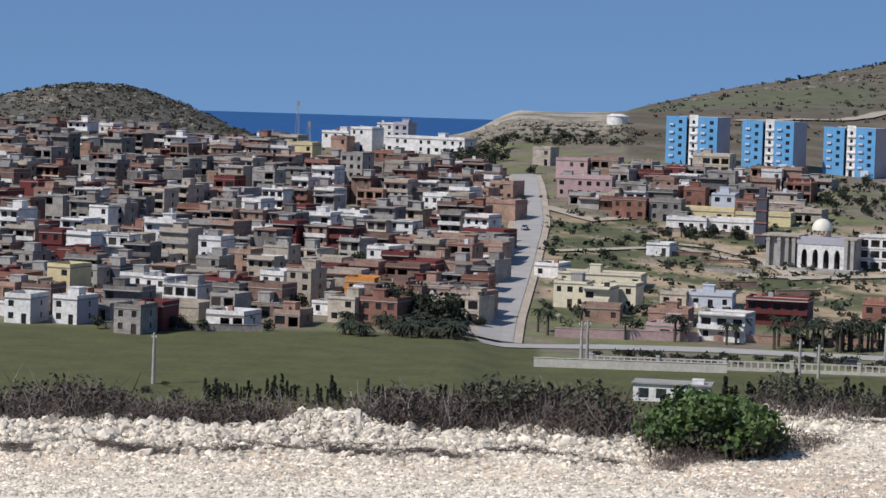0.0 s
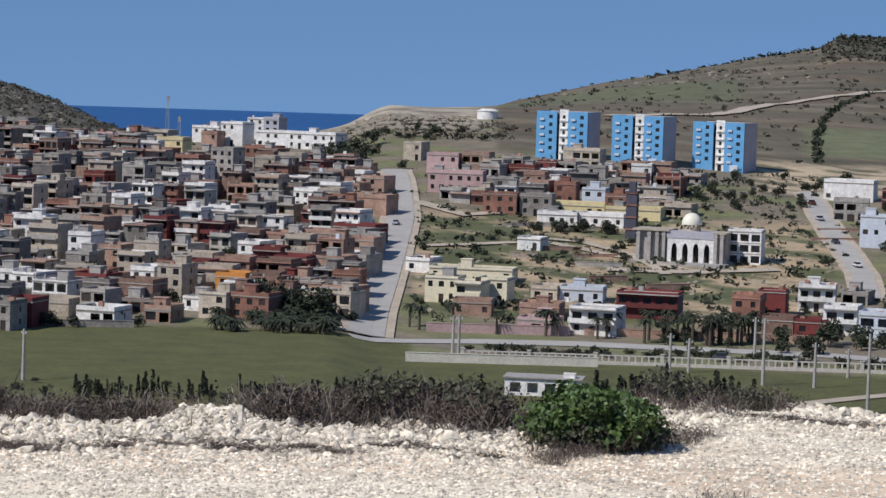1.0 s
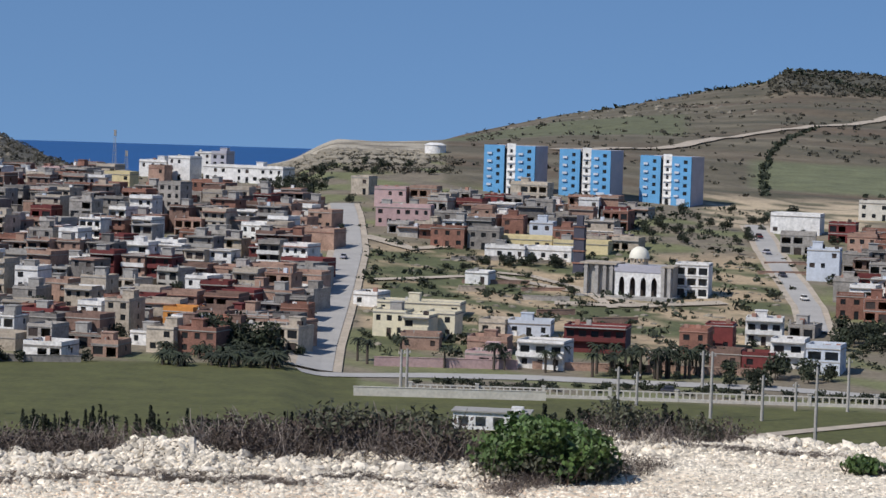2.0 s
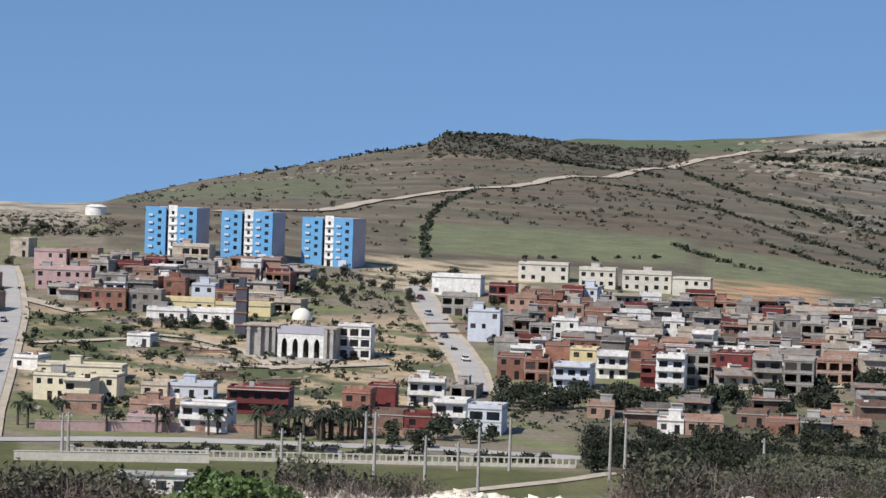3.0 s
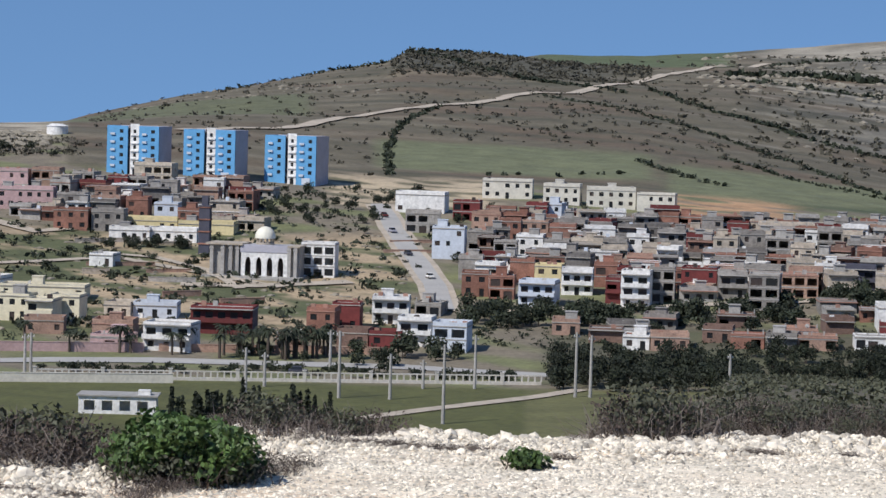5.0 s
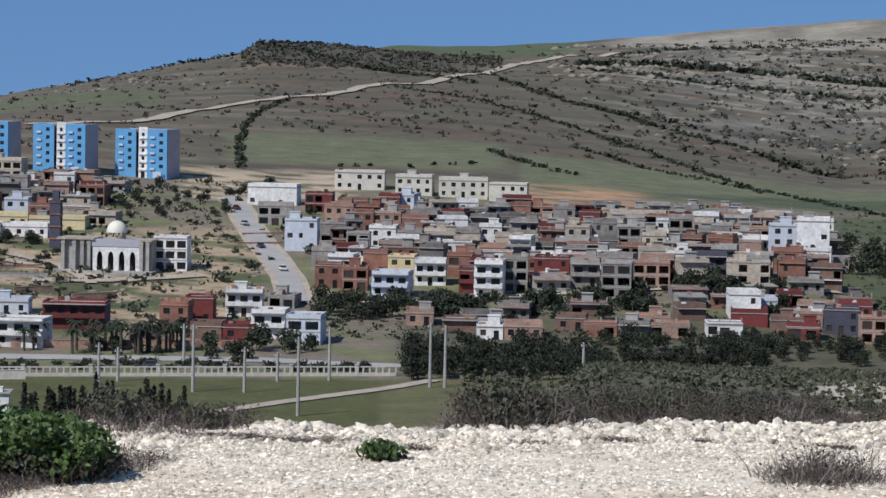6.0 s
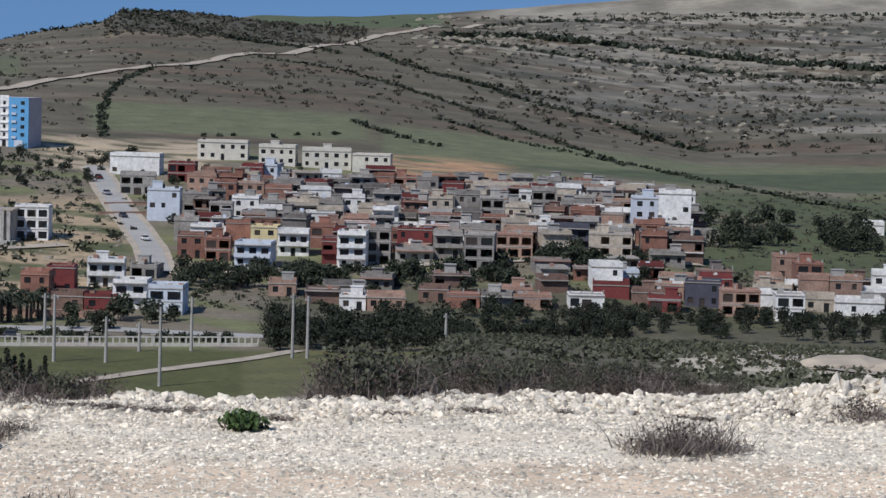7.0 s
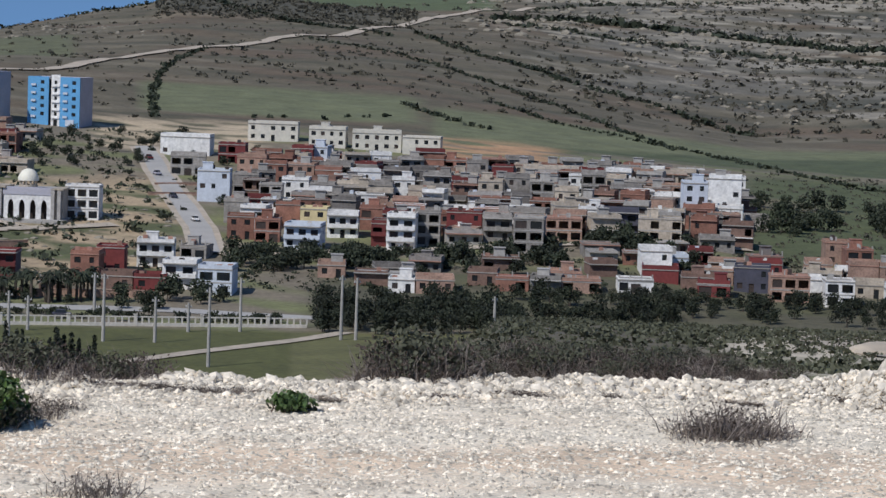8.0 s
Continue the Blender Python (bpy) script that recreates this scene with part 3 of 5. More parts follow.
house(-74.3, 696.0, 7.5, 2, "clay", "blank")
house(-68.9, 704.7, 6.1, 2, "grey", "plain")
house(-103.9, 672.0, 6.4, 2, "maroon", "shell")
house(-92.2, 649.5, 7.3, 2, "orange", "plain")
house(-97.1, 628.6, 6.1, 1, "white", "plain")
house(-90.0, 694.2, 7.1, 1, "clay", "blank")
house(-97.3, 697.2, 8.5, 1, "beige", "blank")
house(-106.8, 687.7, 9.7, 2, "beige", "plain")
house(-76.5, 973.0, 6.5, 2, "beige", "blank")
house(-63.9, 941.8, 10.6, 2, "pink", "blank")
house(-55.9, 886.2, 17.3, 2, "pink", "plain")
house(-53.0, 942.5, 9.2, 2, "clay", "shell")
house(-40.4, 935.1, 7.1, 2, "grey", "shell")
house(-39.8, 843.1, 10.1, 2, "brick", "plain")
house(-41.4, 875.0, 8.5, 2, "grey", "blank")
house(-21.2, 867.7, 6.6, 2, "brick", "plain")
house(-29.1, 843.5, 9.5, 2, "grey", "plain")
house(-12.3, 859.9, 7.1, 2, "paleblue", "plain")
house(-5.5, 848.0, 6.5, 2, "brick", "plain")
house(-29.0, 927.5, 6.5, 2, "maroon", "plain")
house(-22.7, 927.7, 6.6, 2, "grey", "shell")
house(-18.5, 967.8, 13.0, 2, "beige", "shell")
house(-14.2, 919.9, 9.2, 2, "grey", "plain")
house(10.4, 899.9, 8.2, 2, "brick", "shell")
house(-4.5, 908.0, 8.9, 1, "grey", "plain")
house(-31.4, 887.4, 6.7, 2, "clay", "plain")
house(-54.5, 721.9, 6.5, 1, "white", "blank")
house(-20.7, 679.7, 6.5, 1, "beige", "plain")
house(-11.8, 679.9, 10.4, 1, "paleblue", "plain")
house(-8.2, 627.9, 10.7, 2, "white", "balcony")
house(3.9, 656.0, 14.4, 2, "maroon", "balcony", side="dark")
house(-20.7, 647.7, 9.2, 1, "clay", "blank")
house(-20.6, 627.7, 8.7, 1, "pink", "shell")
house(26.6, 655.5, 6.5, 2, "brick", "plain")
house(33.0, 667.2, 6.5, 2, "maroon", "plain")
house(44.2, 678.6, 8.8, 2, "white", "balcony")
house(54.3, 693.9, 6.5, 1, "grey", "shell")
house(47.3, 642.3, 7.7, 2, "white", "balcony")
house(54.6, 633.7, 7.7, 2, "paleblue", "shell")
house(19.0, 631.7, 6.5, 1, "clay", "shell")

house(67.4, 905.5, 15.8, 2, "white", "blank")
house(64.6, 853.6, 10.5, 2, "grey", "shell")
house(67.9, 801.1, 9.1, 3, "paleblue", "blank")
house(80.7, 888.3, 8.4, 2, "maroon", "shell")
house(100.4, 954.7, 16.8, 2, "ivory", "plain")
house(117.5, 944.7, 12.2, 2, "ivory", "plain")
house(133.9, 942.5, 16.3, 2, "ivory", "plain")
house(148.0, 936.4, 12.6, 2, "ivory", "plain")
house(83.5, 851.9, 8.9, 2, "clay", "plain")
house(89.3, 839.3, 6.5, 2, "brick", "plain")
house(96.5, 838.5, 8.4, 2, "clay", "plain")
house(103.8, 829.5, 7.7, 2, "brick", "blank")
house(101.6, 878.1, 6.5, 2, "maroon", "plain")
house(106.6, 881.6, 6.5, 2, "paleblue", "plain")
house(91.6, 806.8, 7.7, 2, "white", "plain")
house(98.3, 798.0, 6.9, 2, "grey", "plain")
house(78.4, 816.2, 7.4, 2, "grey", "shell")
house(83.5, 795.6, 6.5, 2, "grey", "shell")
house(106.7, 800.9, 7.7, 2, "beige", "plain")
house(114.8, 799.8, 7.5, 2, "grey", "plain")
house(123.3, 810.7, 6.5, 2, "white", "plain")
house(133.4, 861.7, 6.5, 2, "grey", "balcony")
house(69.0, 728.7, 6.9, 2, "brick", "plain")
house(75.4, 724.1, 6.5, 2, "brick", "shell")
house(82.9, 711.2, 9.2, 2, "paleblue", "balcony")
house(89.9, 746.6, 7.1, 2, "yellow", "plain")
house(96.0, 733.7, 8.1, 2, "white", "balcony")
house(105.9, 748.5, 6.8, 2, "brick", "shell")
house(107.4, 707.9, 7.2, 3, "white", "balcony")
house(84.0, 755.3, 6.5, 2, "brick", "blank")
house(108.8, 752.2, 6.5, 2, "clay", "plain")
house(116.8, 763.1, 7.0, 2, "clay", "blank")
house(84.4, 662.6, 6.5, 1, "clay", "plain")
house(70.7, 760.7, 6.5, 2, "grey", "blank")

house(133.5, 861.7, 7.3, 2, "grey", "shell")
house(140.6, 864.6, 6.5, 2, "brick", "blank")
house(147.1, 863.6, 7.7, 2, "brick", "shell")
house(153.3, 858.4, 6.5, 2, "grey", "plain")
house(134.7, 821.0, 8.3, 2, "grey", "balcony")
house(143.5, 823.6, 7.4, 2, "beige", "shell")
house(142.9, 779.0, 6.8, 3, "beige", "plain")
house(151.8, 785.5, 6.9, 3, "grey", "plain")
house(156.2, 772.4, 6.5, 3, "grey", "shell")
house(170.7, 830.6, 16.1, 2, "beige", "shell")
house(162.9, 771.0, 6.6, 2, "beige", "plain")
house(174.4, 789.0, 6.9, 3, "grey", "shell")
house(183.7, 803.3, 6.5, 2, "beige", "plain")
house(187.0, 798.4, 6.5, 1, "white", "plain")
house(151.9, 748.7, 7.3, 2, "brick", "shell")
house(187.3, 794.2, 6.5, 2, "grey", "shell")
house(192.4, 793.0, 6.5, 2, "clay", "shell")
house(197.0, 787.7, 6.5, 2, "clay", "shell")
house(115.2, 714.8, 6.5, 3, "grey", "shell")
house(127.8, 732.9, 9.2, 2, "maroon", "plain")
house(133.6, 715.6, 7.3, 2, "grey", "balcony")
house(136.6, 690.6, 7.5, 3, "grey", "shell")
house(149.2, 708.5, 9.4, 2, "clay", "shell")
house(160.1, 726.6, 6.5, 2, "white", "plain")
house(165.3, 717.2, 10.4, 2, "dark", "balcony")
house(173.0, 703.0, 10.9, 2, "beige", "shell")
house(159.1, 644.6, 8.5, 1, "maroon", "blank")
house(167.2, 663.2, 6.5, 1, "paleblue", "plain")
house(135.9, 641.8, 7.8, 1, "clay", "shell")

house(192.4, 743.5, 6.5, 4, "paleblue", "plain")
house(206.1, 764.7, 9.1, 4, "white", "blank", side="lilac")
house(191.3, 735.5, 8.3, 2, "brick", "blank")
house(201.3, 741.1, 7.0, 2, "white", "plain")
house(211.6, 750.8, 6.6, 1, "grey", "blank")
house(214.0, 683.3, 6.5, 2, "clay", "plain")
house(215.4, 670.3, 6.5, 2, "brick", "shell")
house(179.6, 639.3, 8.2, 2, "dark", "blank")
house(184.8, 625.3, 8.9, 2, "clay", "shell")
house(190.3, 665.3, 7.8, 1, "maroon", "blank")
house(203.6, 665.6, 6.5, 1, "clay", "blank")
house(207.9, 643.2, 6.7, 2, "clay", "blank")
house(215.0, 640.9, 7.6, 2, "clay", "plain")
house(227.6, 649.3, 6.5, 2, "white", "plain")
house(172.9, 649.4, 9.7, 1, "clay", "blank")
house(194.4, 618.2, 6.5, 2, "white", "shell")
house(205.3, 631.5, 7.2, 1, "beige", "blank")
house(213.0, 624.7, 11.1, 1, "white", "blank")
house(273.6, 794.2, 7.0, 1, "white", "plain")

house(-124.0, 1032.6, 32.3, 2, "white", "plain")
house(-148.2, 1037.4, 9.0, 3, "white", "blank")
house(-159.5, 1048.0, 10.8, 2, "white", "plain")
house(-149.7, 1114.0, 6.9, 3, "white", "plain")
house(-138.5, 1075.1, 6.1, 3, "lilac", "plain")
house(-44.8, 670.5, 8.0, 2, "cream", "plain")
house(-38.1, 662.9, 6.5, 2, "cream", "balcony")
house(-32.8, 671.2, 7.3, 2, "cream", "plain")
house(-40.2, 710.9, 21.1, 1, "cream", "blank")

house(29.7, 759.4, 9.0, 3, "white", "shell")
house(-22.1, 823.7, 11.7, 1, "white", "plain")
house(-9.3, 823.9, 13.3, 1, "white", "plain")
house(-17.6, 847.8, 18.2, 1, "yellow", "blank")
house(-0.2, 840.0, 16.4, 1, "yellow", "blank")
house(-28.1, 771.5, 6.5, 1, "white", "blank")

house(160.1, 652.7, 7.3, 2, "white", "blank")


# ---- apartment blocks ----
def apartment_block(az, r, w=19.0, storeys=6, turn=-21):
    x, y = at(az, r)
    base = new("apartment_block")
    base.matrix_world = pose(x, y, ground(x, y) - 0.2, 0, 0, turn - az)
    h, d = 2.72, 12.5
    top, hw = storeys * h, w / 2
    bm = bmesh.new()
    pierced(bm, lambda u, e, v: (hw - e, u, v), d, -3, top + 0.7, [], 0.2)
    pierced(bm, lambda u, e, v: (-hw + e, d - u, v), d, -3, top + 0.7, [], 0.2)
    pierced(bm, lambda u, e, v: (hw - u, d - e, v), w, -3, top + 0.7, [], 0.2)
    part("wall", bm, WALL["lilac"], base, "pale lilac rendered wall")
    part("roof", boxes((-hw + 0.05, hw - 0.05, 0.3, d - 0.05, top - 0.2, top + 0.1)), ROOF, base)
    # strips across the face: start, end, paint, how proud, window width
    # the sunk strip is painted dark to stand for its shade
    strips = ((0.0, 0.40, "blue", 0.25, 1.3), (0.40, 0.45, "dark", -1.0, 0), (0.45, 0.62, "white", 0.15, 1.0), (0.62, 1.0, "blue", 0.25, 1.4))
    for u0, u1, paint, proud, opening in strips:
        a, b = u0 * w - hw, u1 * w - hw
        holes = []
        if opening:
            c = (b - a) * (0.70 if paint == "blue" else 0.5)
            holes = [(c - opening / 2, c + opening / 2, s * h + 0.9, s * h + 2.15) for s in range(0 if paint == "white" else 1, storeys)]
        if paint == "white":
            holes[0] = (holes[0][0] - 0.2, holes[0][1] + 0.2, 0.0, 2.3)
        bm = bmesh.new()
        pierced(bm, lambda u, e, v: (a + u, -proud + e, v), b - a, -3, top + (1.4 if paint == "white" else 0.7), holes, 0.3)
        box(bm, a, b, 0.3 - min(proud, 0), 0.35 - min(proud, 0), -3, top)
        if proud > 0:
            for s in (a, b):
                bm.faces.new([bm.verts.new(p) for p in ((s, -proud, -3), (s, 0.3, -3), (s, 0.3, top + 0.7), (s, -proud, top + 0.7))])
            bm.faces.new([bm.verts.new(p) for p in ((a, -proud, top + 0.7), (b, -proud, top + 0.7), (b, 0.3, top + 0.7), (a, 0.3, top + 0.7))])
        strip = part("facade_strip", bm, WALL[paint], base, {"blue": "sky-blue painted strip", "white": "white stair tower strip", "dark": "recess painted dark as shade", "lilac": "pale lilac strip"}[paint])
        for p, q, c, e in holes:
            share("window", pane_mesh(q - p, e - c, PANE), strip, pose(a + (p + q) / 2, 0.2 - proud, c))
        if paint == "blue":
            for s in range(1, storeys):
                share("balcony", BALCONY, strip, pose((a + b) / 2 - 1.6, -proud, s * h + 0.2))
        if paint == "white":
            for s in range(1, storeys):
                share("landing", LANDING, strip, pose((a + b) / 2, -proud, s * h - 0.1))
    part("shop_front", boxes((hw - 5.0, hw - 2.0, -0.55, -0.25, 0.2, 2.4)), WALL["paleblue"], base)
    return tagged(base, "six-storey apartment block in sky-blue and lilac with white stairwell", "apartment block", "blue apartment blocks")


BALCONY = mesh_of("balcony", boxes((-0.8, 0.8, -0.5, 0, 0, 0.12), (-0.8, 0.8, -0.5, -0.42, 0.12, 0.75), (-0.8, -0.72, -0.42, 0, 0.12, 0.75), (0.72, 0.8, -0.42, 0, 0.12, 0.75)), WALL["paleblue"])
LANDING = mesh_of("landing", boxes((-1.5, 1.5, -0.35, 0, 0, 0.5), (-1.1, 0.4, -0.45, -0.35, 0.1, 0.4)), WALL["white"])
apartment_block(-1.5, 992)
apartment_block(0.02, 990)
apartment_block(1.64, 993)


# ---- mosque ----
def pointed_arch(bm, c, z0, w, h, y0, y1, top, left, right):
    """A wall panel from left to right with a pointed opening about c."""
    n = 8
    arc = [(c - w / 2 * math.cos(math.pi / 2 * i / n), z0 + h * 0.55 + h * 0.45 * math.sin(math.pi / 2 * i / n) ** 0.85) for i in range(n + 1)]
    arc = [(c - w / 2, z0)] + arc + [(2 * c - p, q) for p, q in reversed(arc[:-1])] + [(c + w / 2, z0)]
    for y in (y0,):
        for (p, q), (s, t) in zip(arc, arc[1:]):
            bm.faces.new([bm.verts.new(k) for k in ((p, y, q), (s, y, t), (s, y, top), (p, y, top))]) if abs(s - p) > 1e-5 else None
        for a, b in ((left, c - w / 2), (c + w / 2, right)):
            bm.faces.new([bm.verts.new(k) for k in ((a, y, z0), (b, y, z0), (b, y, top), (a, y, top))])
    for (p, q), (s, t) in zip(arc, arc[1:]):
        bm.faces.new([bm.verts.new(k) for k in ((p, y0, q), (s, y0, t), (s, y1, t), (p, y1, q))])


def mosque(az, r):
    x, y = at(az, r)
    base = new("mosque")
    base.matrix_world = pose(x, y, ground(x, y) - 0.2, 0, 0, -14 - az)
    part("podium", boxes((-9.5, 17, -2.5, 16, -2.5, 0.7), (-1, 15, -3.2, -2.5, -2.5, 0.35)), CONCRETE, base, "stepped concrete podium")
    part("hall", boxes((-8, 0.4, 1.5, 15, 0.7, 8.6), (0.4, 14, 3.5, 15, 0.7, 8.6), (14, 16, 1.5, 15, 0.7, 8.4)), CONCRETE, base, "bare concrete prayer hall")
    bm = bmesh.new()
    for i in range(4):
        c = 2.3 + i * 2.95
        pointed_arch(bm, c, 0.7, 1.55, 5.0, 0.6, 1.2, 6.9, c - 1.475 - (0.4 if i == 0 else 0), c + 1.475 + (0.4 if i == 3 else 0))
    box(bm, 0.42, 13.03, 0.6, 3.4, 6.9, 7.0)
    part("arcade", bm, WALL["white"], base, "whitewashed arcade of four pointed arches")
    # dark sheet before the hall wall, colouring the arches' shade
    part("arcade_rear", boxes((0.45, 13.0, 3.3, 3.45, 0.7, 6.85)), SHUTTER, base, "dark sheet standing for the shade inside the arcade")
    part("frieze", boxes((0.2, 13.2, 0.45, 3.4, 7.0, 8.9)), WALL["lilac"], base, "grey upper band")
    for c in (-7.6, -4.6, -2.4, -0.6, 13.5, 15.2):
        part("pillar", boxes((c - 0.45, c + 0.45, 0.3, 1.5, 0.7, 8.7), (c - 0.6, c + 0.6, 0.2, 1.5, 7.6, 8.0)), CONCRETE, base)
    part("roof_slab", boxes((-9.2, 0.9, 0.0, 10, 8.7, 9.2), (13.0, 16.4, 0.2, 10, 8.5, 8.9)), WALL["beige"], base, "pale overhanging roof slab")
    bm = bmesh.new()
    bmesh.ops.create_cone(bm, segments=20, radius1=2.5, radius2=2.5, depth=0.5, cap_ends=True, matrix=pose(5.6, 6, 9.1))
    for k in range(12):
        a = k * math.pi / 6
        bmesh.ops.create_cone(bm, segments=6, radius1=0.22, radius2=0.22, depth=1.4, matrix=pose(5.6 + 2.2 * math.cos(a), 6 + 2.2 * math.sin(a), 9.9))
    part("drum", bm, WALL["beige"], base, "ring of short columns under the dome")
    bm = bmesh.new()
    bmesh.ops.create_uvsphere(bm, u_segments=28, v_segments=14, radius=2.75, matrix=pose(5.6, 6, 10.7) @ Matrix.Diagonal((1, 1, 1.08, 1)))
    bmesh.ops.bisect_plane(bm, geom=bm.verts[:] + bm.edges[:] + bm.faces[:], plane_co=(0, 0, 10.5), plane_no=(0, 0, -1), clear_outer=True)
    dome = part("dome", bm, WALL["cream_white"], base, "smooth cream dome")
    dome.data.polygons.foreach_set("use_smooth", [True] * len(dome.data.polygons))
    return tagged(base, "unfinished concrete mosque with white arcade and cream dome", "mosque")


mosque(0.66, 757)


def minaret(az, r):
    x, y = at(az, r)
    base = new("minaret")
    base.matrix_world = pose(x, y, ground(x, y) - 0.3, 0, 0, -12)
    part("shaft", boxes((-1.5, 1.5, -1.5, 1.5, -1, 13.5)), WALL["dark"], base)
    for k in range(4):
        part("string_course", boxes((-1.7, 1.7, -1.7, 1.7, 3 + k * 3.4, 3.4 + k * 3.4)), WALL["brick"], base)
    part("lantern", boxes((-0.9, 0.9, -0.9, 0.9, 13.5, 16.5), (-1.7, 1.7, -1.7, 1.7, 13.5, 13.9)), WALL["dark"], base)
    return tagged(base, "slender dark unfinished square minaret of brick and concrete", "minaret")


minaret(-0.03, 800)


def water_tank(az, r):
    x, y = at(az, r)
    base = new("water_tank")
    base.matrix_world = pose(x, y, ground(x, y))
    bm = bmesh.new()
    bmesh.ops.create_cone(bm, segments=24, radius1=4.2, radius2=4.2, depth=4.0, cap_ends=True, matrix=pose(0, 0, 1.0))
    part("body", bm, WALL["white"], base)
    bm = bmesh.new()
    bmesh.ops.create_cone(bm, segments=24, radius1=4.5, radius2=2.2, depth=0.9, cap_ends=True, matrix=pose(0, 0, 3.45))
    part("lid", bm, WALL["white"], base)
    return tagged(base, "round whitewashed water tank on the ridge", "water tank")


water_tank(-3.0, 1137)


def mast(az, r, h):
    x, y = at(az, r)
    base = new("radio_mast")
    base.matrix_world = pose(x, y, ground(x, y))
    bm = bmesh.new()
    for sx, sy in ((-1, -1), (1, -1), (0, 1)):
        v = [bm.verts.new(p) for p in ((sx * 0.9 - 0.08, sy * 0.9, 0), (sx * 0.9 + 0.08, sy * 0.9, 0), (sx * 0.25 + 0.06, sy * 0.25, h), (sx * 0.25 - 0.06, sy * 0.25, h))]
        bm.faces.new(v)
    for k in range(int(h / 1.5)):
        s = 0.9 - 0.65 * k * 1.5 / h
        box(bm, -s, s, -0.04, 0.04, k * 1.5, k * 1.5 + 0.09)
    part("lattice", bm, CONCRETE, base)
    part("antenna", boxes((-0.5, 0.5, -0.15, 0.15, h - 2.2, h)), CONCRETE, base)
    return tagged(base, "thin grey lattice radio mast on the skyline", "mast")


mast(-9.86, 1101, 17)
mast(-9.6, 1090, 9)


# ---- roadside walls, fence and poles ----
def fence(a0, a1, r0, r1):
    base = new("fence")
    x, y = at(a0, r0)
    x1, y1 = at(a1, r1)
    base.matrix_world = pose(x, y, ground(x, y), 0, 0, math.degrees(math.atan2(y1 - y, x1 - x)))
    long, rise = math.hypot(x1 - x, y1 - y), (ground(x1, y1) - ground(x, y))

    def beam(z0, z1, t):
        bm = boxes((0, long, -t, t, z0, z1))
        for v in bm.verts:
            v.co.z += rise * v.co.x / long
        return bm
    part("plinth", beam(-0.6, 0.65, 0.2), PALE_CAST, base, "low pale concrete plinth")
    part("top_rail", beam(1.75, 2.0, 0.13), PALE_CAST, base)
    post = mesh_of("baluster", boxes((-0.16, 0.16, -0.11, 0.11, 0.65, 1.75)), PALE_CAST)
    pier = mesh_of("pier", boxes((-0.35, 0.35, -0.3, 0.3, 0, 2.3), (-0.45, 0.45, -0.4, 0.4, 2.3, 2.45)), PALE_CAST)
    n = int(long / 1.35)
    for i in range(n + 1):
        m = pose(i * long / n, 0, rise * i / n)
        share("pier" if i % 10 == 0 else "baluster", pier if i % 10 == 0 else post, base, m)
    return tagged(base, "long pale concrete fence of square openings on a plinth", "fence")


fence(-3.35, 6.8, 575, 584)


def low_wall(a0, a1, r0, r1, h, paint, label):
    x, y = at(a0, r0)
    x1, y1 = at(a1, r1)
    long, rise = math.hypot(x1 - x, y1 - y), ground(x1, y1) - ground(x, y)
    bm = boxes((0, long, -0.2, 0.2, -1.5, h), (-0.1, long + 0.1, -0.28, 0.28, h, h + 0.12))
    for v in bm.verts:
        v.co.z += rise * v.co.x / long
    ob = part("low_wall", bm, WALL[paint] if paint in WALL else CONCRETE, None)
    ob.matrix_world = pose(x, y, ground(x, y), 0, 0, math.degrees(math.atan2(y1 - y, x1 - x)))
    return tagged(ob, label, "wall")


low_wall(-4.5, -0.6, 568, 570, 1.8, "ivory", "pale retaining wall beside the green field")
low_wall(-4.1, -1.2, 625, 626, 2.0, "pink", "pinkish garden wall beside the avenue")
low_wall(-0.9, 3.6, 628, 630, 1.6, "clay", "worn clay-coloured wall behind the palms")
for k in range(46):
    wr = random.Random(400 + k)
    a, r = (wr.uniform(-16.5, -6), wr.uniform(640, 980)) if k < 30 else (wr.uniform(-4, 3.8), wr.uniform(655, 860))
    low_wall(a, a + wr.uniform(0.5, 1.5), r, r + wr.uniform(-5, 5), wr.uniform(0.8, 1.6), wr.choice(("beige", "grey", "white", "clay")), "low weathered terrace wall on the slope")
low_wall(-14, -10.5, 604, 604, 1.4, "grey", "grey roadside wall at the field's edge")


def pole(az, r, h, kind="round"):
    x, y = at(az, r)
    base = new("utility_pole")
    base.matrix_world = pose(x, y, ground(x, y) - 0.2, 0, 0, az * 3)
    bm = bmesh.new()
    bmesh.ops.create_cone(bm, segments=8, radius1=0.36, radius2=0.24, depth=h, cap_ends=True, matrix=pose(0, 0, h / 2))
    part("shaft", bm, CONCRETE, base)
    arm = part("crossarm", boxes((-0.75, 0.75, -0.08, 0.08, h - 0.9, h - 0.7)), CONCRETE, base)
    for s in (-0.55, 0.0, 0.55):
        part("insulator", boxes((s - 0.06, s + 0.06, -0.06, 0.06, h - 0.7, h - 0.42)), WALL["white"], arm)
    if kind == "transformer":
        part("transformer_box", boxes((-0.7, 0.7, -0.9, -0.3, h - 3.2, h - 1.7)), CONCRETE, base)
    return tagged(base, "tall pale concrete utility pole standing in the field", "utility pole", "utility poles")


for az, r, h in ((7.49, 561, 13), (7.79, 561, 12.5), (4.84, 511, 14.5), (2.73, 549, 13.2), (2.54, 605, 8.5), (3.76, 549, 9), (4.42, 570, 6), (5.46, 573, 11), (0.85, 555, 9), (1.23, 567, 7), (10.57, 573, 8), (-12.91, 503, 9.3), (-3.55, 582, 8.5), (-3.43, 585, 8.5)):
    pole(az, r, h)


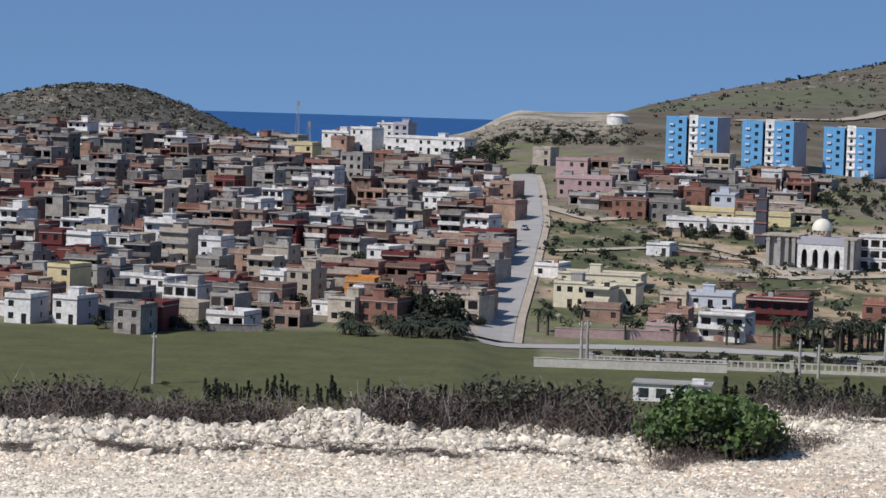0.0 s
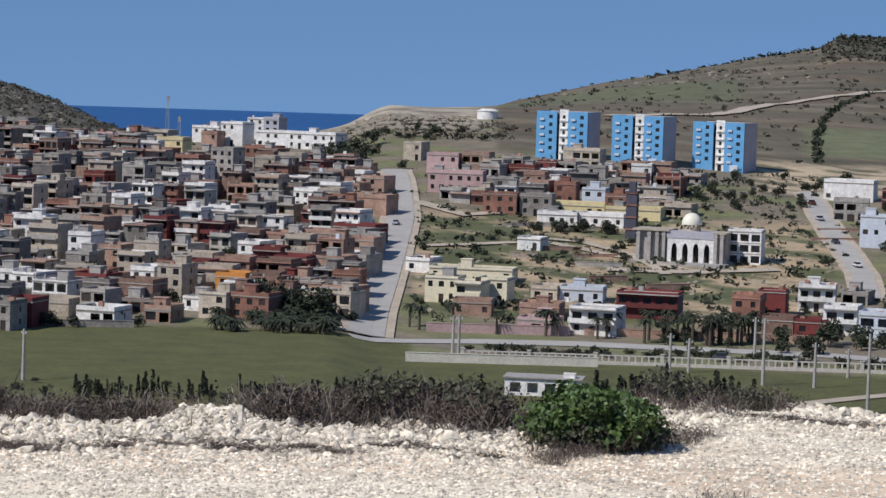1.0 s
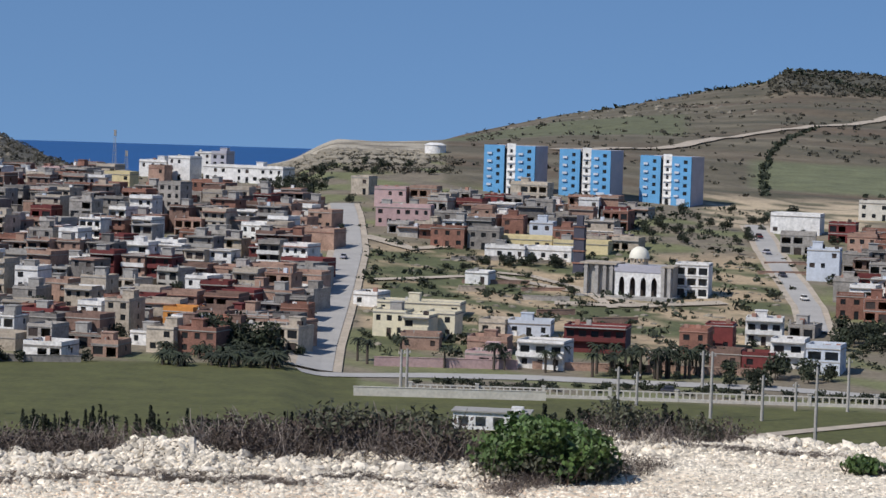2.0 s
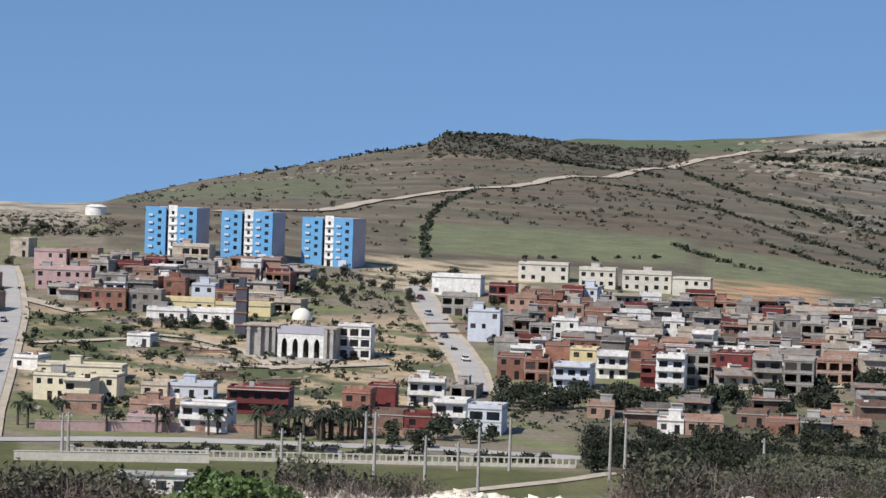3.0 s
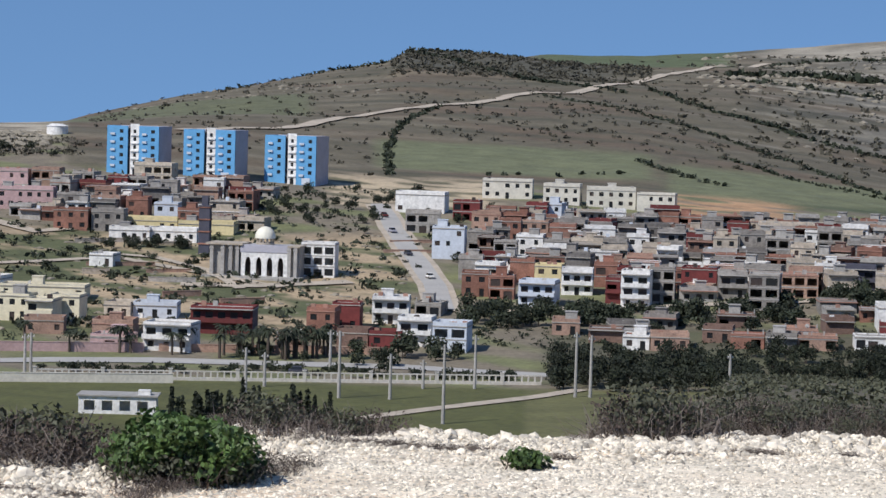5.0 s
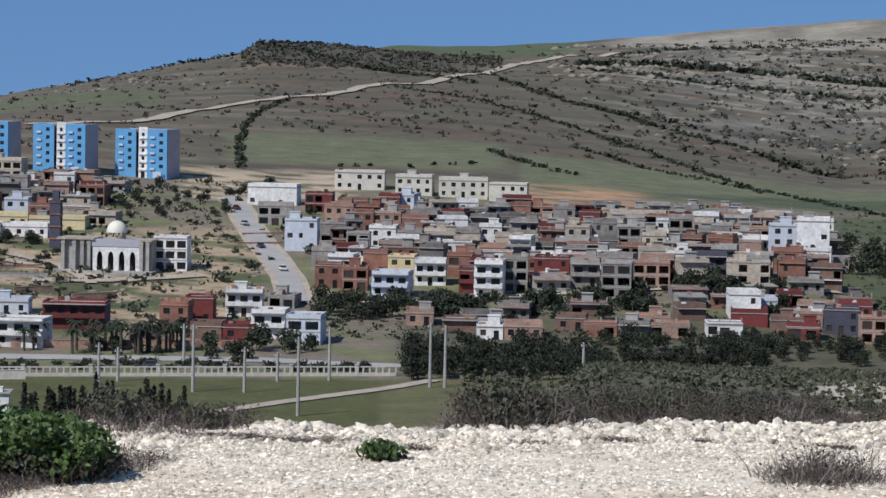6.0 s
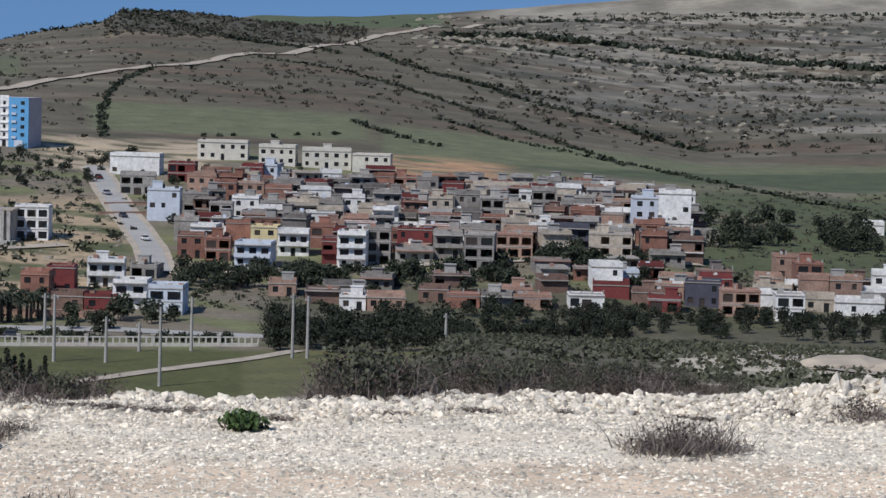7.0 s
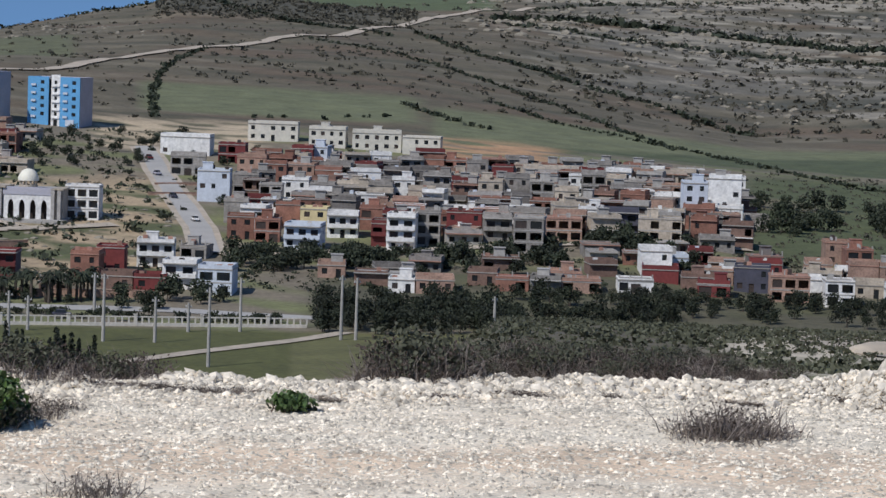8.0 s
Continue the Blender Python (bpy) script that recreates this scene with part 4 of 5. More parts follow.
def field_shed(az, r):
    """The long low white building beyond the lip of the plateau."""
    x, y = at(az, r)
    base = new("farm_shed")
    base.matrix_world = pose(x, y, ground(x, y), 0, 0, -4)
    bm = bmesh.new()
    pierced(bm, lambda u, e, v: (u - 7, e, v), 14, -1, 3.2, [(1 + k * 3.2, 2.9 + k * 3.2, 0.6, 2.4) for k in range(4)], 0.3)
    box(bm, -7, 7, 3.0, 3.2, -1, 3.2)
    box(bm, 6.8, 7, 0.3, 3.0, -1, 3.2)
    box(bm, -7, -6.8, 0.3, 3.0, -1, 3.2)
    part("wall", bm, WALL["white"], base)
    part("roof", boxes((-7.3, 7.3, -0.4, 6.5, 3.2, 3.45)), CONCRETE, base)
    part("water_drum", boxes((3.6, 5.8, 1, 3, 3.45, 4.3)), WALL["white"], base)
    return tagged(base, "long low whitewashed farm shed with open bays", "shed")


field_shed(-1.7, 515)

# ---- the rest of the old quarter, packed between the houses above ----
taken = [(o.location.x, o.location.y) for o in scene.objects if o.name.startswith(("house", "mosque"))]
fill = random.Random(5)
class Bag:
    """Gathers the faces of many houses with their paints."""

    def __init__(self):
        self.points, self.polys, self.slots, self.paints = [], [], [], []
        self.slot = 0
        self.house = self.fresh = None

    def paint(self, mat):
        """What follows is of this material."""
        if self.house:
            self.fresh += [self.slot] * (len(self.house.faces) - len(self.fresh))
        if mat not in self.paints:
            self.paints.append(mat)
        self.slot = self.paints.index(mat)

    def begin(self):
        self.house, self.fresh = bmesh.new(), []
        return self.house

    def close(self, place):
        bm = self.house
        self.fresh += [self.slot] * (len(bm.faces) - len(self.fresh))
        bm.verts.index_update()
        k = len(self.points)
        self.points += [place @ v.co for v in bm.verts]
        self.polys += [[k + v.index for v in f.verts] for f in bm.faces]
        self.slots += self.fresh
        bm.free()


def packed_house(bag, rnd, x, y, w, d, storeys, wall):
    """One house of the crowd: pierced front, projecting slabs, parapet and what stands on the roof."""
    r, az = chart(x, y)
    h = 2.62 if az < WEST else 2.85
    place = pose(x, y, min(ground(x, y), ground(x, y + 3)), 0, 0, (-17 if az < -4 else -10) - 0.2 * az + rnd.uniform(-11, 11))
    hw, top = w / 2, storeys * h
    bays = max(2, round(w / 2.9))
    pitch = w / bays
    holes = []
    open_front = rnd.random() < 0.45
    for s in range(storeys):
        if rnd.random() < 0.12:
            continue
        for b in range(bays):
            if rnd.random() < 0.16:
                continue
            ow, oh, sill = (pitch * rnd.uniform(0.6, 0.84), rnd.uniform(1.6, 2.05), 0.35) if open_front else (rnd.uniform(0.9, 1.5), 1.3, 0.9)
            c = (b + 0.5) * pitch
            holes.append((c - ow / 2, c + ow / 2, s * h + sill, s * h + sill + oh))
    bm = bag.begin()
    bag.paint(WALL[wall])
    pierced(bm, lambda u, e, v: (u - hw, e, v), w, -3.5, top, holes, 0.3)
    side = [(d * 0.4, d * 0.4 + 1.0, s * h + 1.0, s * h + 2.1) for s in range(storeys)] if rnd.random() < 0.5 else []
    pierced(bm, lambda u, e, v: (hw - e, u, v), d, -3.5, top, side, 0.28)
    pierced(bm, lambda u, e, v: (-hw + e, d - u, v), d, -3.5, top, [], 0.28)
    pierced(bm, lambda u, e, v: (hw - u, d - e, v), w, -3.5, top, [], 0.28)
    up, thick = top + 0.22, 0.18
    ph = rnd.choice((0.15, 0.4, 0.8, 1.0))
    for dims in ((-hw, hw, 0, thick, up, up + ph), (-hw, hw, d - thick, d, up, up + ph), (-hw, -hw + thick, thick, d - thick, up, up + ph), (hw - thick, hw, thick, d - thick, up, up + ph)):
        box(bm, *dims)
    for a, b, c, e in holes:
        if not open_front or rnd.random() < 0.3:
            bag.paint(PANE if rnd.random() < 0.6 else SHUTTER)
            box(bm, a - hw, b - hw, 0.2, 0.24, c, e)
    out = rnd.choice((0.15, 0.5, 0.9, 1.2))
    bag.paint(rnd.choice((CONCRETE, ROOF, ROOF, ROOF_RED)))
    box(bm, -hw - 0.12, hw + 0.12, -out, d + 0.12, top, up)
    if storeys > 1 and rnd.random() < 0.7:
        bag.paint(rnd.choice((CONCRETE, WALL["white"], WALL[wall])))
        for s in range(1, storeys):
            reach = rnd.choice((0.25, 0.9, 1.2))
            box(bm, -hw - 0.05, hw + 0.05, -reach, 0.05, s * h - 0.18, s * h + 0.06)
            if reach > 0.5 and rnd.random() < 0.7:
                box(bm, -hw, hw, -reach, -reach + 0.12, s * h + 0.06, s * h + 0.9)
    if rnd.random() < 0.4:
        bag.paint(rnd.choice((WALL[wall], CONCRETE, WALL["cement_pale"])))
        u, v = rnd.uniform(-hw + 1.6, hw - 1.6), d * rnd.uniform(0.2, 0.6)
        box(bm, u - 1.3, u + 1.3, v, v + 2.6, up, up + 2.1)
        box(bm, u - 1.5, u + 1.5, v - 0.3, v + 2.8, up + 2.1, up + 2.25)
    if rnd.random() < 0.35:
        bag.paint(CONCRETE)
        for b in range(bays + 1):
            u, tall = -hw + 0.25 + b * (w - 0.5) / bays, rnd.uniform(0.5, 1.7)
            box(bm, u - 0.14, u + 0.14, 0.25, 0.53, up, up + tall)
    if rnd.random() < 0.4:
        bag.paint(rnd.choice((WALL["white"], SHUTTER, WALL["paleblue"], ROOF_RED)))
        u, v = rnd.uniform(-hw + 1, hw - 1), rnd.uniform(0.8, d - 1.5)
        box(bm, u - 0.5, u + 0.5, v, v + 0.9, up, up + rnd.uniform(0.6, 1.3))
    bag.close(place)


# from, to (degrees), from, to (metres), share built on, storeys
ZONES = ((-18.5, -6.1, 622, 700, 0.86, (1, 2, 2)), (-18.5, -5.75, 701, 1020, 0.80, (1, 1, 2, 2, 3, 3)), (-18.5, -10.5, 1020, 1070, 0.6, (1, 1, 2)), (-4.1, 0.8, 852, 938, 0.72, (1, 1, 2)), (5.3, 15.2, 724, 884, 0.92, (1, 2, 2, 2)), (6.0, 11, 884, 908, 0.5, (1, 1, 2)), (-3.8, 4.3, 632, 656, 0.35, (1,)), (7.7, 12, 648, 682, 0.5, (1,)), (12, 20.5, 650, 712, 0.45, (1,)))
PAINTS = ("brick", "brick", "clay", "clay", "clay_dark", "clay_dark", "grey", "grey", "cement_dark", "cement_dark", "cement_pale", "beige", "beige", "white", "white", "maroon")
lots = []
for a0, a1, r0, r1, share_built, heights in ZONES:
    r = r0
    while r < r1:
        a = a0 + fill.uniform(0, 0.5)
        while a < a1:
            w = fill.uniform(6.0, 9.5)
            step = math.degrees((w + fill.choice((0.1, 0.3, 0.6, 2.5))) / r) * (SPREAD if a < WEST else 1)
            b, q = a + step / 2, r + fill.uniform(-2.0, 2.0)
            x, y = at(b, q)
            a += step
            if fill.random() > share_built or any(abs(x - p) < 3.0 + w / 2 and abs(y - o) < 8.2 for p, o in taken):
                continue
            if -9.6 < b < -5 and q > 965 or wobble(x + 40, y, 26) > 0.72 or wobble(x, y + 90, 34) < -0.8:
                continue
            lots.append((x, y, w, fill.choice(heights), fill.choice(PAINTS)))
        r += 9.4
taken += [(x, y) for x, y, *rest in lots]
lots.sort(key=lambda lot: lot[1])
for k, (x, y, w, storeys, paint) in enumerate(lots[:55]):
    house(x, y, w, storeys, paint, fill.choice(("plain", "shell", "shell", "balcony", "blank")), seed=k, deep=7.9)
bag = Bag()
for x, y, w, storeys, paint in lots[55:]:
    packed_house(bag, fill, x, y, w, 8.0, storeys, paint)
crowd = bpy.data.meshes.new("packed_houses")
crowd.from_pydata(bag.points, [], bag.polys)
for mat in bag.paints:
    crowd.materials.append(mat)
crowd.polygons.foreach_set("material_index", bag.slots)
tagged(new("packed_houses", crowd), "crowded flat-roofed brick and cement houses filling the hillside", "houses", kind="stuff")


# ---- parked cars ----
def car(az, r, paint, turn):
    x, y = at(az, r)
    base = new("car")
    base.matrix_world = pose(x, y, ground(x, y) + 0.5, 0, 0, turn)
    bm = boxes((-0.85, 0.85, -2.0, 2.0, 0.3, 0.85))
    bmesh.ops.bevel(bm, geom=bm.edges[:], offset=0.15, segments=2, affect="EDGES")
    part("body", bm, WALL[paint], base)
    bm = boxes((-0.72, 0.72, -1.0, 1.5, 0.85, 1.42))
    for v in bm.verts:
        if v.co.z > 1:
            v.co.x *= 0.82
            v.co.y = v.co.y * 0.7 + 0.1
    part("cabin", bm, PANE, base)
    part("car_roof", boxes((-0.6, 0.6, -0.62, 1.16, 1.42, 1.47)), WALL[paint], base)
    for sx in (-0.78, 0.78):
        for sy in (-1.25, 1.25):
            bm = bmesh.new()
            bmesh.ops.create_cone(bm, segments=12, radius1=0.31, radius2=0.31, depth=0.2, cap_ends=True, matrix=pose(sx, sy, 0.31, 0, 90, 0))
            wheel = part("wheel", bm, SHUTTER, base)
            part("rim", boxes((sx * 1.12 - 0.02, sx * 1.12 + 0.02, sy - 0.14, sy + 0.14, 0.17, 0.45)), CONCRETE, wheel)
    return tagged(base, {"white": "small white car parked on the dusty street", "dark": "small dark car parked on the dusty street", "lilac": "small silver car parked on the dusty street", "maroon": "small dark red car parked on the dusty street"}[paint], "car", "parked cars")


for az, r, paint, turn in ((4.5, 762, "white", 8), (4.05, 806, "dark", 12), (3.72, 850, "lilac", 14), (3.55, 885, "maroon", 14), (-4.78, 812, "lilac", -2), (1.9, 590, "dark", 90)):
    car(az, r, paint, turn)


# ---- plants of the valley and the hills ----
def mesh_from(name, verts, faces, mat, smooth_faces=False):
    me = bpy.data.meshes.new(name)
    me.from_pydata(verts, [], faces)
    me.materials.append(mat)
    return me


def leaves(rnd, n, lumps, size, verts, faces, flat=0.0):
    """n leaf clusters near the skins of the lumps (x, y, z, radius, height)."""
    for _ in range(n):
        cx, cy, cz, rad, hi = rnd.choice(lumps)
        d = Vector((rnd.gauss(0, 1), rnd.gauss(0, 1), rnd.gauss(0, 1))).normalized() * rnd.uniform(0.55, 1.05)
        c = Vector((cx + d.x * rad, cy + d.y * rad, cz + d.z * hi))
        u = Vector((rnd.gauss(0, 1), rnd.gauss(0, 1), rnd.gauss(0, 1) * (1 - flat))).normalized()
        v = u.orthogonal().normalized()
        v.rotate(Matrix.Rotation(rnd.uniform(0, 6.3), 3, u))
        s, t = size * rnd.uniform(0.5, 1.2), size * rnd.uniform(0.3, 0.7)
        k = len(verts)
        verts += [c - u * s, c - v * t, c + u * s, c + v * t]
        faces.append((k, k + 1, k + 2, k + 3))


def trunk_mesh(rnd, h, rad, limbs):
    bm = bmesh.new()
    bmesh.ops.create_cone(bm, segments=7, radius1=rad, radius2=rad * 0.5, depth=h, matrix=pose(0, 0, h / 2))
    for k in range(limbs):
        a = k * 6.283 / limbs + rnd.uniform(-0.4, 0.4)
        bmesh.ops.create_cone(bm, segments=5, radius1=rad * 0.5, radius2=rad * 0.15, depth=h * 0.9, matrix=pose(0.32 * h * math.cos(a), 0.32 * h * math.sin(a), h * 1.2) @ Matrix.Rotation(a, 4, "Z") @ Matrix.Rotation(0.75, 4, "Y"))
    return bm


def tree_kind(name, seed, mat, label, category, group, h, crown, n, size):
    rnd = random.Random(seed)
    base = new(name)
    part("trunk", trunk_mesh(rnd, h * 0.36, 0.05 * h * 0.6, 4), BARK, base)
    verts, faces = [], []
    lumps = [(rnd.uniform(-1, 1) * crown * 0.6, rnd.uniform(-1, 1) * crown * 0.6, h * rnd.uniform(0.3, 0.8), crown * rnd.uniform(0.42, 0.66), h * rnd.uniform(0.16, 0.26)) for _ in range(8)]
    leaves(rnd, n, lumps, size, verts, faces)
    ob = new("crown", mesh_from("crown", verts, faces, mat))
    ob.parent = base
    return tagged(base, label, category, group)


def cypress_kind(seed, h):
    rnd = random.Random(seed)
    base = new("cypress_tree")
    part("trunk", trunk_mesh(rnd, h * 0.3, 0.09, 0), BARK, base)
    verts, faces = [], []
    lumps = [(rnd.uniform(-0.1, 0.1), rnd.uniform(-0.1, 0.1), h * (0.12 + 0.13 * k), 0.62 * (1 - 0.11 * k), h * 0.1) for k in range(7)]
    leaves(rnd, 150, lumps, 0.34, verts, faces)
    ob = new("crown", mesh_from("crown", verts, faces, PINE))
    ob.parent = base
    return tagged(base, "small dark narrow cypress at the field edge", "tree", "cypress row")


def palm_kind(seed, h, name="palm_tree"):
    rnd = random.Random(seed)
    base = new(name)
    bm = bmesh.new()
    bmesh.ops.create_cone(bm, segments=8, radius1=0.34, radius2=0.26, depth=h, matrix=pose(0, 0, h / 2))
    part("trunk", bm, BARK, base)
    verts, faces = [], []
    for k in range(26):
        a, up, long = k * 2.4, rnd.uniform(-0.2, 1.2), rnd.uniform(1.7, 2.4)
        last = None
        for i in range(5):
            s = i / 4
            p = Vector((math.cos(a) * long * s, math.sin(a) * long * s, h + up * long * s * 0.7 - 1.5 * s * s))
            w = 0.32 * (1 - s * 0.8)
            side = Vector((-math.sin(a), math.cos(a), 0)) * w
            n = len(verts)
            verts += [p - side - Vector((0, 0, 0.1)), p, p + side - Vector((0, 0, 0.1))]
            if last is not None:
                faces += [(last, last + 1, n + 1, n), (last + 1, last + 2, n + 2, n + 1)]
            last = n
    ob = new("crown", mesh_from("crown", verts, faces, LEAF))
    ob.parent = base
    return tagged(base, "short date palm with drooping dark fronds" if h < 3 else "tall avenue palm with drooping dark fronds", "palm", "palms")


def plant(kind, az, r, scale, turn, high=1.0):
    x, y = at(az, r)
    return pose(x, y, ground(x, y) - 0.15, 0, 0, turn) @ Matrix.Diagonal((scale, scale, scale * high, 1))


def scatter(kinds, n, zone, sizes, seed, avoid=8.0):
    """Copies of the kinds over a stretch of the plan, clear of the houses."""
    rnd = random.Random(seed)
    a0, a1, r0, r1 = zone
    made = 0
    for _ in range(n * 6):
        if made >= n:
            break
        a, r = rnd.uniform(a0, a1), rnd.uniform(r0, r1)
        x, y = at(a, r)
        if avoid and any(abs(x - p) < avoid and -2 < y - q < 13 for p, q in taken):
            continue
        made += 1
        kind = rnd.choice(kinds)
        m = plant(kind, a, r, rnd.uniform(*sizes), rnd.uniform(0, 360), rnd.uniform(0.85, 1.2))
        if kind not in planted:
            planted.add(kind)
            kind.matrix_basis = m
        else:
            o = copy_thing(kind, Matrix.Identity(4))
            o.matrix_basis = m


DRY_SCRUB = material("dry_scrub", (0.070, 0.064, 0.045), 0.85, 0.6, 0.4, 6.0, bump=0)
planted = set()
pines = [tree_kind("pine_tree", 11 + k, PINE, "dense dark pine at the foot of the slope", "tree", "pine wood", 6.0, 2.6, 330, 0.42) for k in range(4)]
broad = [tree_kind("broadleaf_tree", 31 + k, LEAF, "round dark-leaved tree beside the houses", "tree", "town trees", 4.5, 2.3, 360, 0.4) for k in range(4)]
shrubs = [tree_kind("shrub", 51 + k, LEAF, "low dark green shrub on dry ground", "shrub", "slope shrubs", 1.8, 1.5, 150, 0.32) for k in range(3)]
cypresses = [cypress_kind(71 + k, 4.2) for k in range(3)]
palms = [palm_kind(81 + k, 5.2) for k in range(3)]
small_palms = [palm_kind(91 + k, 2.0) for k in range(3)]
scatter(pines, 150, (6.95, 11.2, 572, 628), (0.5, 1.0), 1, 5)
scatter(pines, 70, (10.8, 14.2, 600, 640), (0.5, 0.85), 21, 5)
scatter(broad, 22, (12.5, 14.8, 690, 716), (0.8, 1.25), 22, 5)
scatter(pines, 105, (13.2, 20.8, 618, 654), (0.45, 0.75), 2)
scatter(broad, 40, (5.2, 15.2, 672, 706), (0.8, 1.3), 3, 6)
scatter(shrubs, 60, (5.2, 15.0, 676, 712), (1.2, 2.2), 23, 4)
scatter(broad, 58, (15.3, 20.8, 770, 850), (0.9, 1.5), 4, 4)
scatter(small_palms, 62, (-8.7, -6.0, 600, 632), (0.8, 1.25), 5, 0)
scatter(palms, 16, (-4.5, 0.3, 622, 634), (0.75, 1.0), 6, 0)
scatter(palms, 26, (0.3, 2.6, 618, 632), (0.9, 1.15), 26, 0)
scatter(broad, 10, (0.5, 5.0, 612, 626), (0.5, 0.9), 27, 0)
scatter(broad, 12, (-7.6, -6.2, 626, 642), (1.3, 1.75), 7, 0)
scatter(shrubs, 70, (-3.2, 6.6, 588, 602), (0.6, 1.2), 28, 0)
scatter(broad, 10, (2.3, 5.2, 605, 650), (0.9, 1.3), 8, 0)
scatter(shrubs, 120, (-4.4, 4.3, 652, 850), (0.5, 1.25), 9, 5)
scatter(broad, 12, (-2.2, -0.4, 808, 814), (0.6, 0.9), 10, 0)
scatter(broad, 24, (1.2, 4.2, 860, 975), (0.6, 1.1), 11, 5)
scatter(broad, 58, (-17.5, -5.4, 625, 1010), (0.6, 1.1), 12, 4)
scatter(broad, 12, (-6.8, -4.9, 985, 1035), (0.9, 1.3), 13, 5)
scatter(broad, 14, (-6.2, -2.6, 1036, 1066), (0.5, 0.9), 29, 4)
scatter(broad, 8, (-4.9, 2.5, 862, 985), (0.6, 1.0), 14, 5)
scatter(broad, 14, (5.0, 15, 725, 930), (0.6, 1.0), 15, 6)
scatter(broad, 10, (-16, -9, 600, 618), (0.6, 0.9), 19, 4)
scatter(cypresses, 78, (-11.8, -5.4, 474, 490), (0.45, 0.95), 16, 0)
scatter(cypresses, 66, (-0.9, 2.6, 488, 520), (0.9, 1.5), 17, 0)
scatter(shrubs, 40, (-16, 4, 470, 500), (0.5, 0.8), 18, 0)


def bushy(name, spots, mat, label, seed, quads=9, leaf=0.55):
    """Far scrub, too fine to count."""
    rnd = random.Random(seed)
    verts, faces = [], []
    for a, r, s in spots:
        x, y = at(a, r)
        z = ground(x, y)
        leaves(rnd, quads, [(x, y, z + s * 0.4, s, s * 0.5), (x + s * 0.8, y, z + s * 0.3, s * 0.7, s * 0.4)], s * leaf, verts, faces)
    return tagged(new(name, mesh_from(name, verts, faces, mat)), label, "scrub", kind="stuff")


rs = random.Random(77)
spots = []
for line, step, size in (
    (((3.62, 1040), (3.55, 1090), (3.59, 1140), (3.68, 1210), (3.86, 1272), (4.58, 1389)), 2.2, 1.25),
    (((6.48, 1515), (7.84, 1467), (8.74, 1419), (10.57, 1314), (12.17, 1212), (14.0, 1075)), 3.0, 1.4),
    (((8.54, 1155), (9.68, 1090), (10.37, 1074)), 3.0, 1.6),
    (((10.24, 1221), (11.72, 1143), (14.0, 1089), (15.58, 1035), (17.39, 963), (19.27, 900)), 2.4, 1.25),
    (((8.73, 1620), (10.1, 1524), (11.7, 1400), (13.97, 1344), (15.56, 1260)), 3.0, 2.0),
    (((3.9, 1880), (4.9, 1815), (6.58, 1650), (8.28, 1600)), 2.4, 2.0),
    (((10.3, 1836), (12.79, 1827), (15.05, 1800), (17.3, 1755), (19.6, 1720)), 1.6, 3.4),
    (((10.6, 1760), (13, 1740), (15.05, 1720), (17.3, 1690), (19.6, 1650)), 3.0, 2.6),
    (((-2.6, 1850), (-0.5, 1880), (1, 1890), (2.3, 1890), (3.5, 1890), (4.1, 1885)), 3.0, 2.4),
    (((4.1, 1885), (5.2, 1900), (6.2, 1900)), 2.2, 2.3),
    (((5.2, 1060), (7.0, 1075), (8.5, 1090)), 9.0, 1.4),
    (((11, 1990), (14, 2060), (17, 2100), (20, 2100)), 5.0, 2.6),
):
    for (a, r), (b, s) in zip(line, line[1:]):
        n = int(math.dist(at(a, r), at(b, s)) / step)
        for k in range(n):
            f = (k + rs.random()) / n
            spots.append((a + (b - a) * f + rs.uniform(-0.05, 0.05), r + (s - r) * f + rs.uniform(-6, 6), size * rs.uniform(0.5, 1.2)))
bushy("hedgerow_scrub", spots, LEAF, "dark hedgerows and scrub lines across the hillside", 5, 9, 0.85)
spots = [(rs.uniform(-2.5, 21), rs.uniform(1020, 2150), rs.uniform(0.6, 1.7)) for _ in range(1900)]
spots = [(a, r, q) for a, r, q in spots if not (3.5 < a < 9.3 and r < 1205 or a > 9 and r < 1135 + 10 * (a - 9) or 6.3 < a < 10.6 and r > 1900)]
spots += [(rs.uniform(3.8, 9.5), rs.uniform(1200, 1480), rs.uniform(0.8, 1.6)) for _ in range(110)]
spots += [(rs.gauss(15.5, 2.8), rs.uniform(1280, 2150), rs.uniform(0.8, 2.6)) for _ in range(900)]
spots += [(rs.uniform(3.6, 8.8), rs.uniform(1690, 1905), rs.uniform(0.9, 2.2)) for _ in range(900)]
bushy("hillside_scrub", spots, DRY_SCRUB, "scattered dark scrub on the grazed hillside", 6, 8, 0.75)
spots = [(rs.uniform(15.2, 21), rs.uniform(700, 1000), rs.uniform(0.4, 1.2)) for _ in range(700)]
spots += [(rs.gauss(-13.9, 2.0), rs.uniform(1090, 1300), rs.uniform(0.6, 1.5)) for _ in range(1300)]
spots += [(rs.uniform(-7, -2.5), rs.uniform(1040, 1120), rs.uniform(0.8, 1.8)) for _ in range(300)]
bushy("hill_scrub", spots, DRY_SCRUB, "dense low scrub covering the round hill", 7)
spots = [(rs.uniform(-17.5, -5.4), rs.uniform(620, 1060), rs.uniform(0.5, 1.3)) for _ in range(1100)]
spots += [(rs.uniform(-4.5, 4.6), rs.uniform(640, 990), rs.choice((0.4, 0.6, 0.9, 1.4, 1.9))) for _ in range(1100)]
spots += [(rs.uniform(5, 20), rs.uniform(640, 720), rs.uniform(0.5, 1.4)) for _ in range(500)]
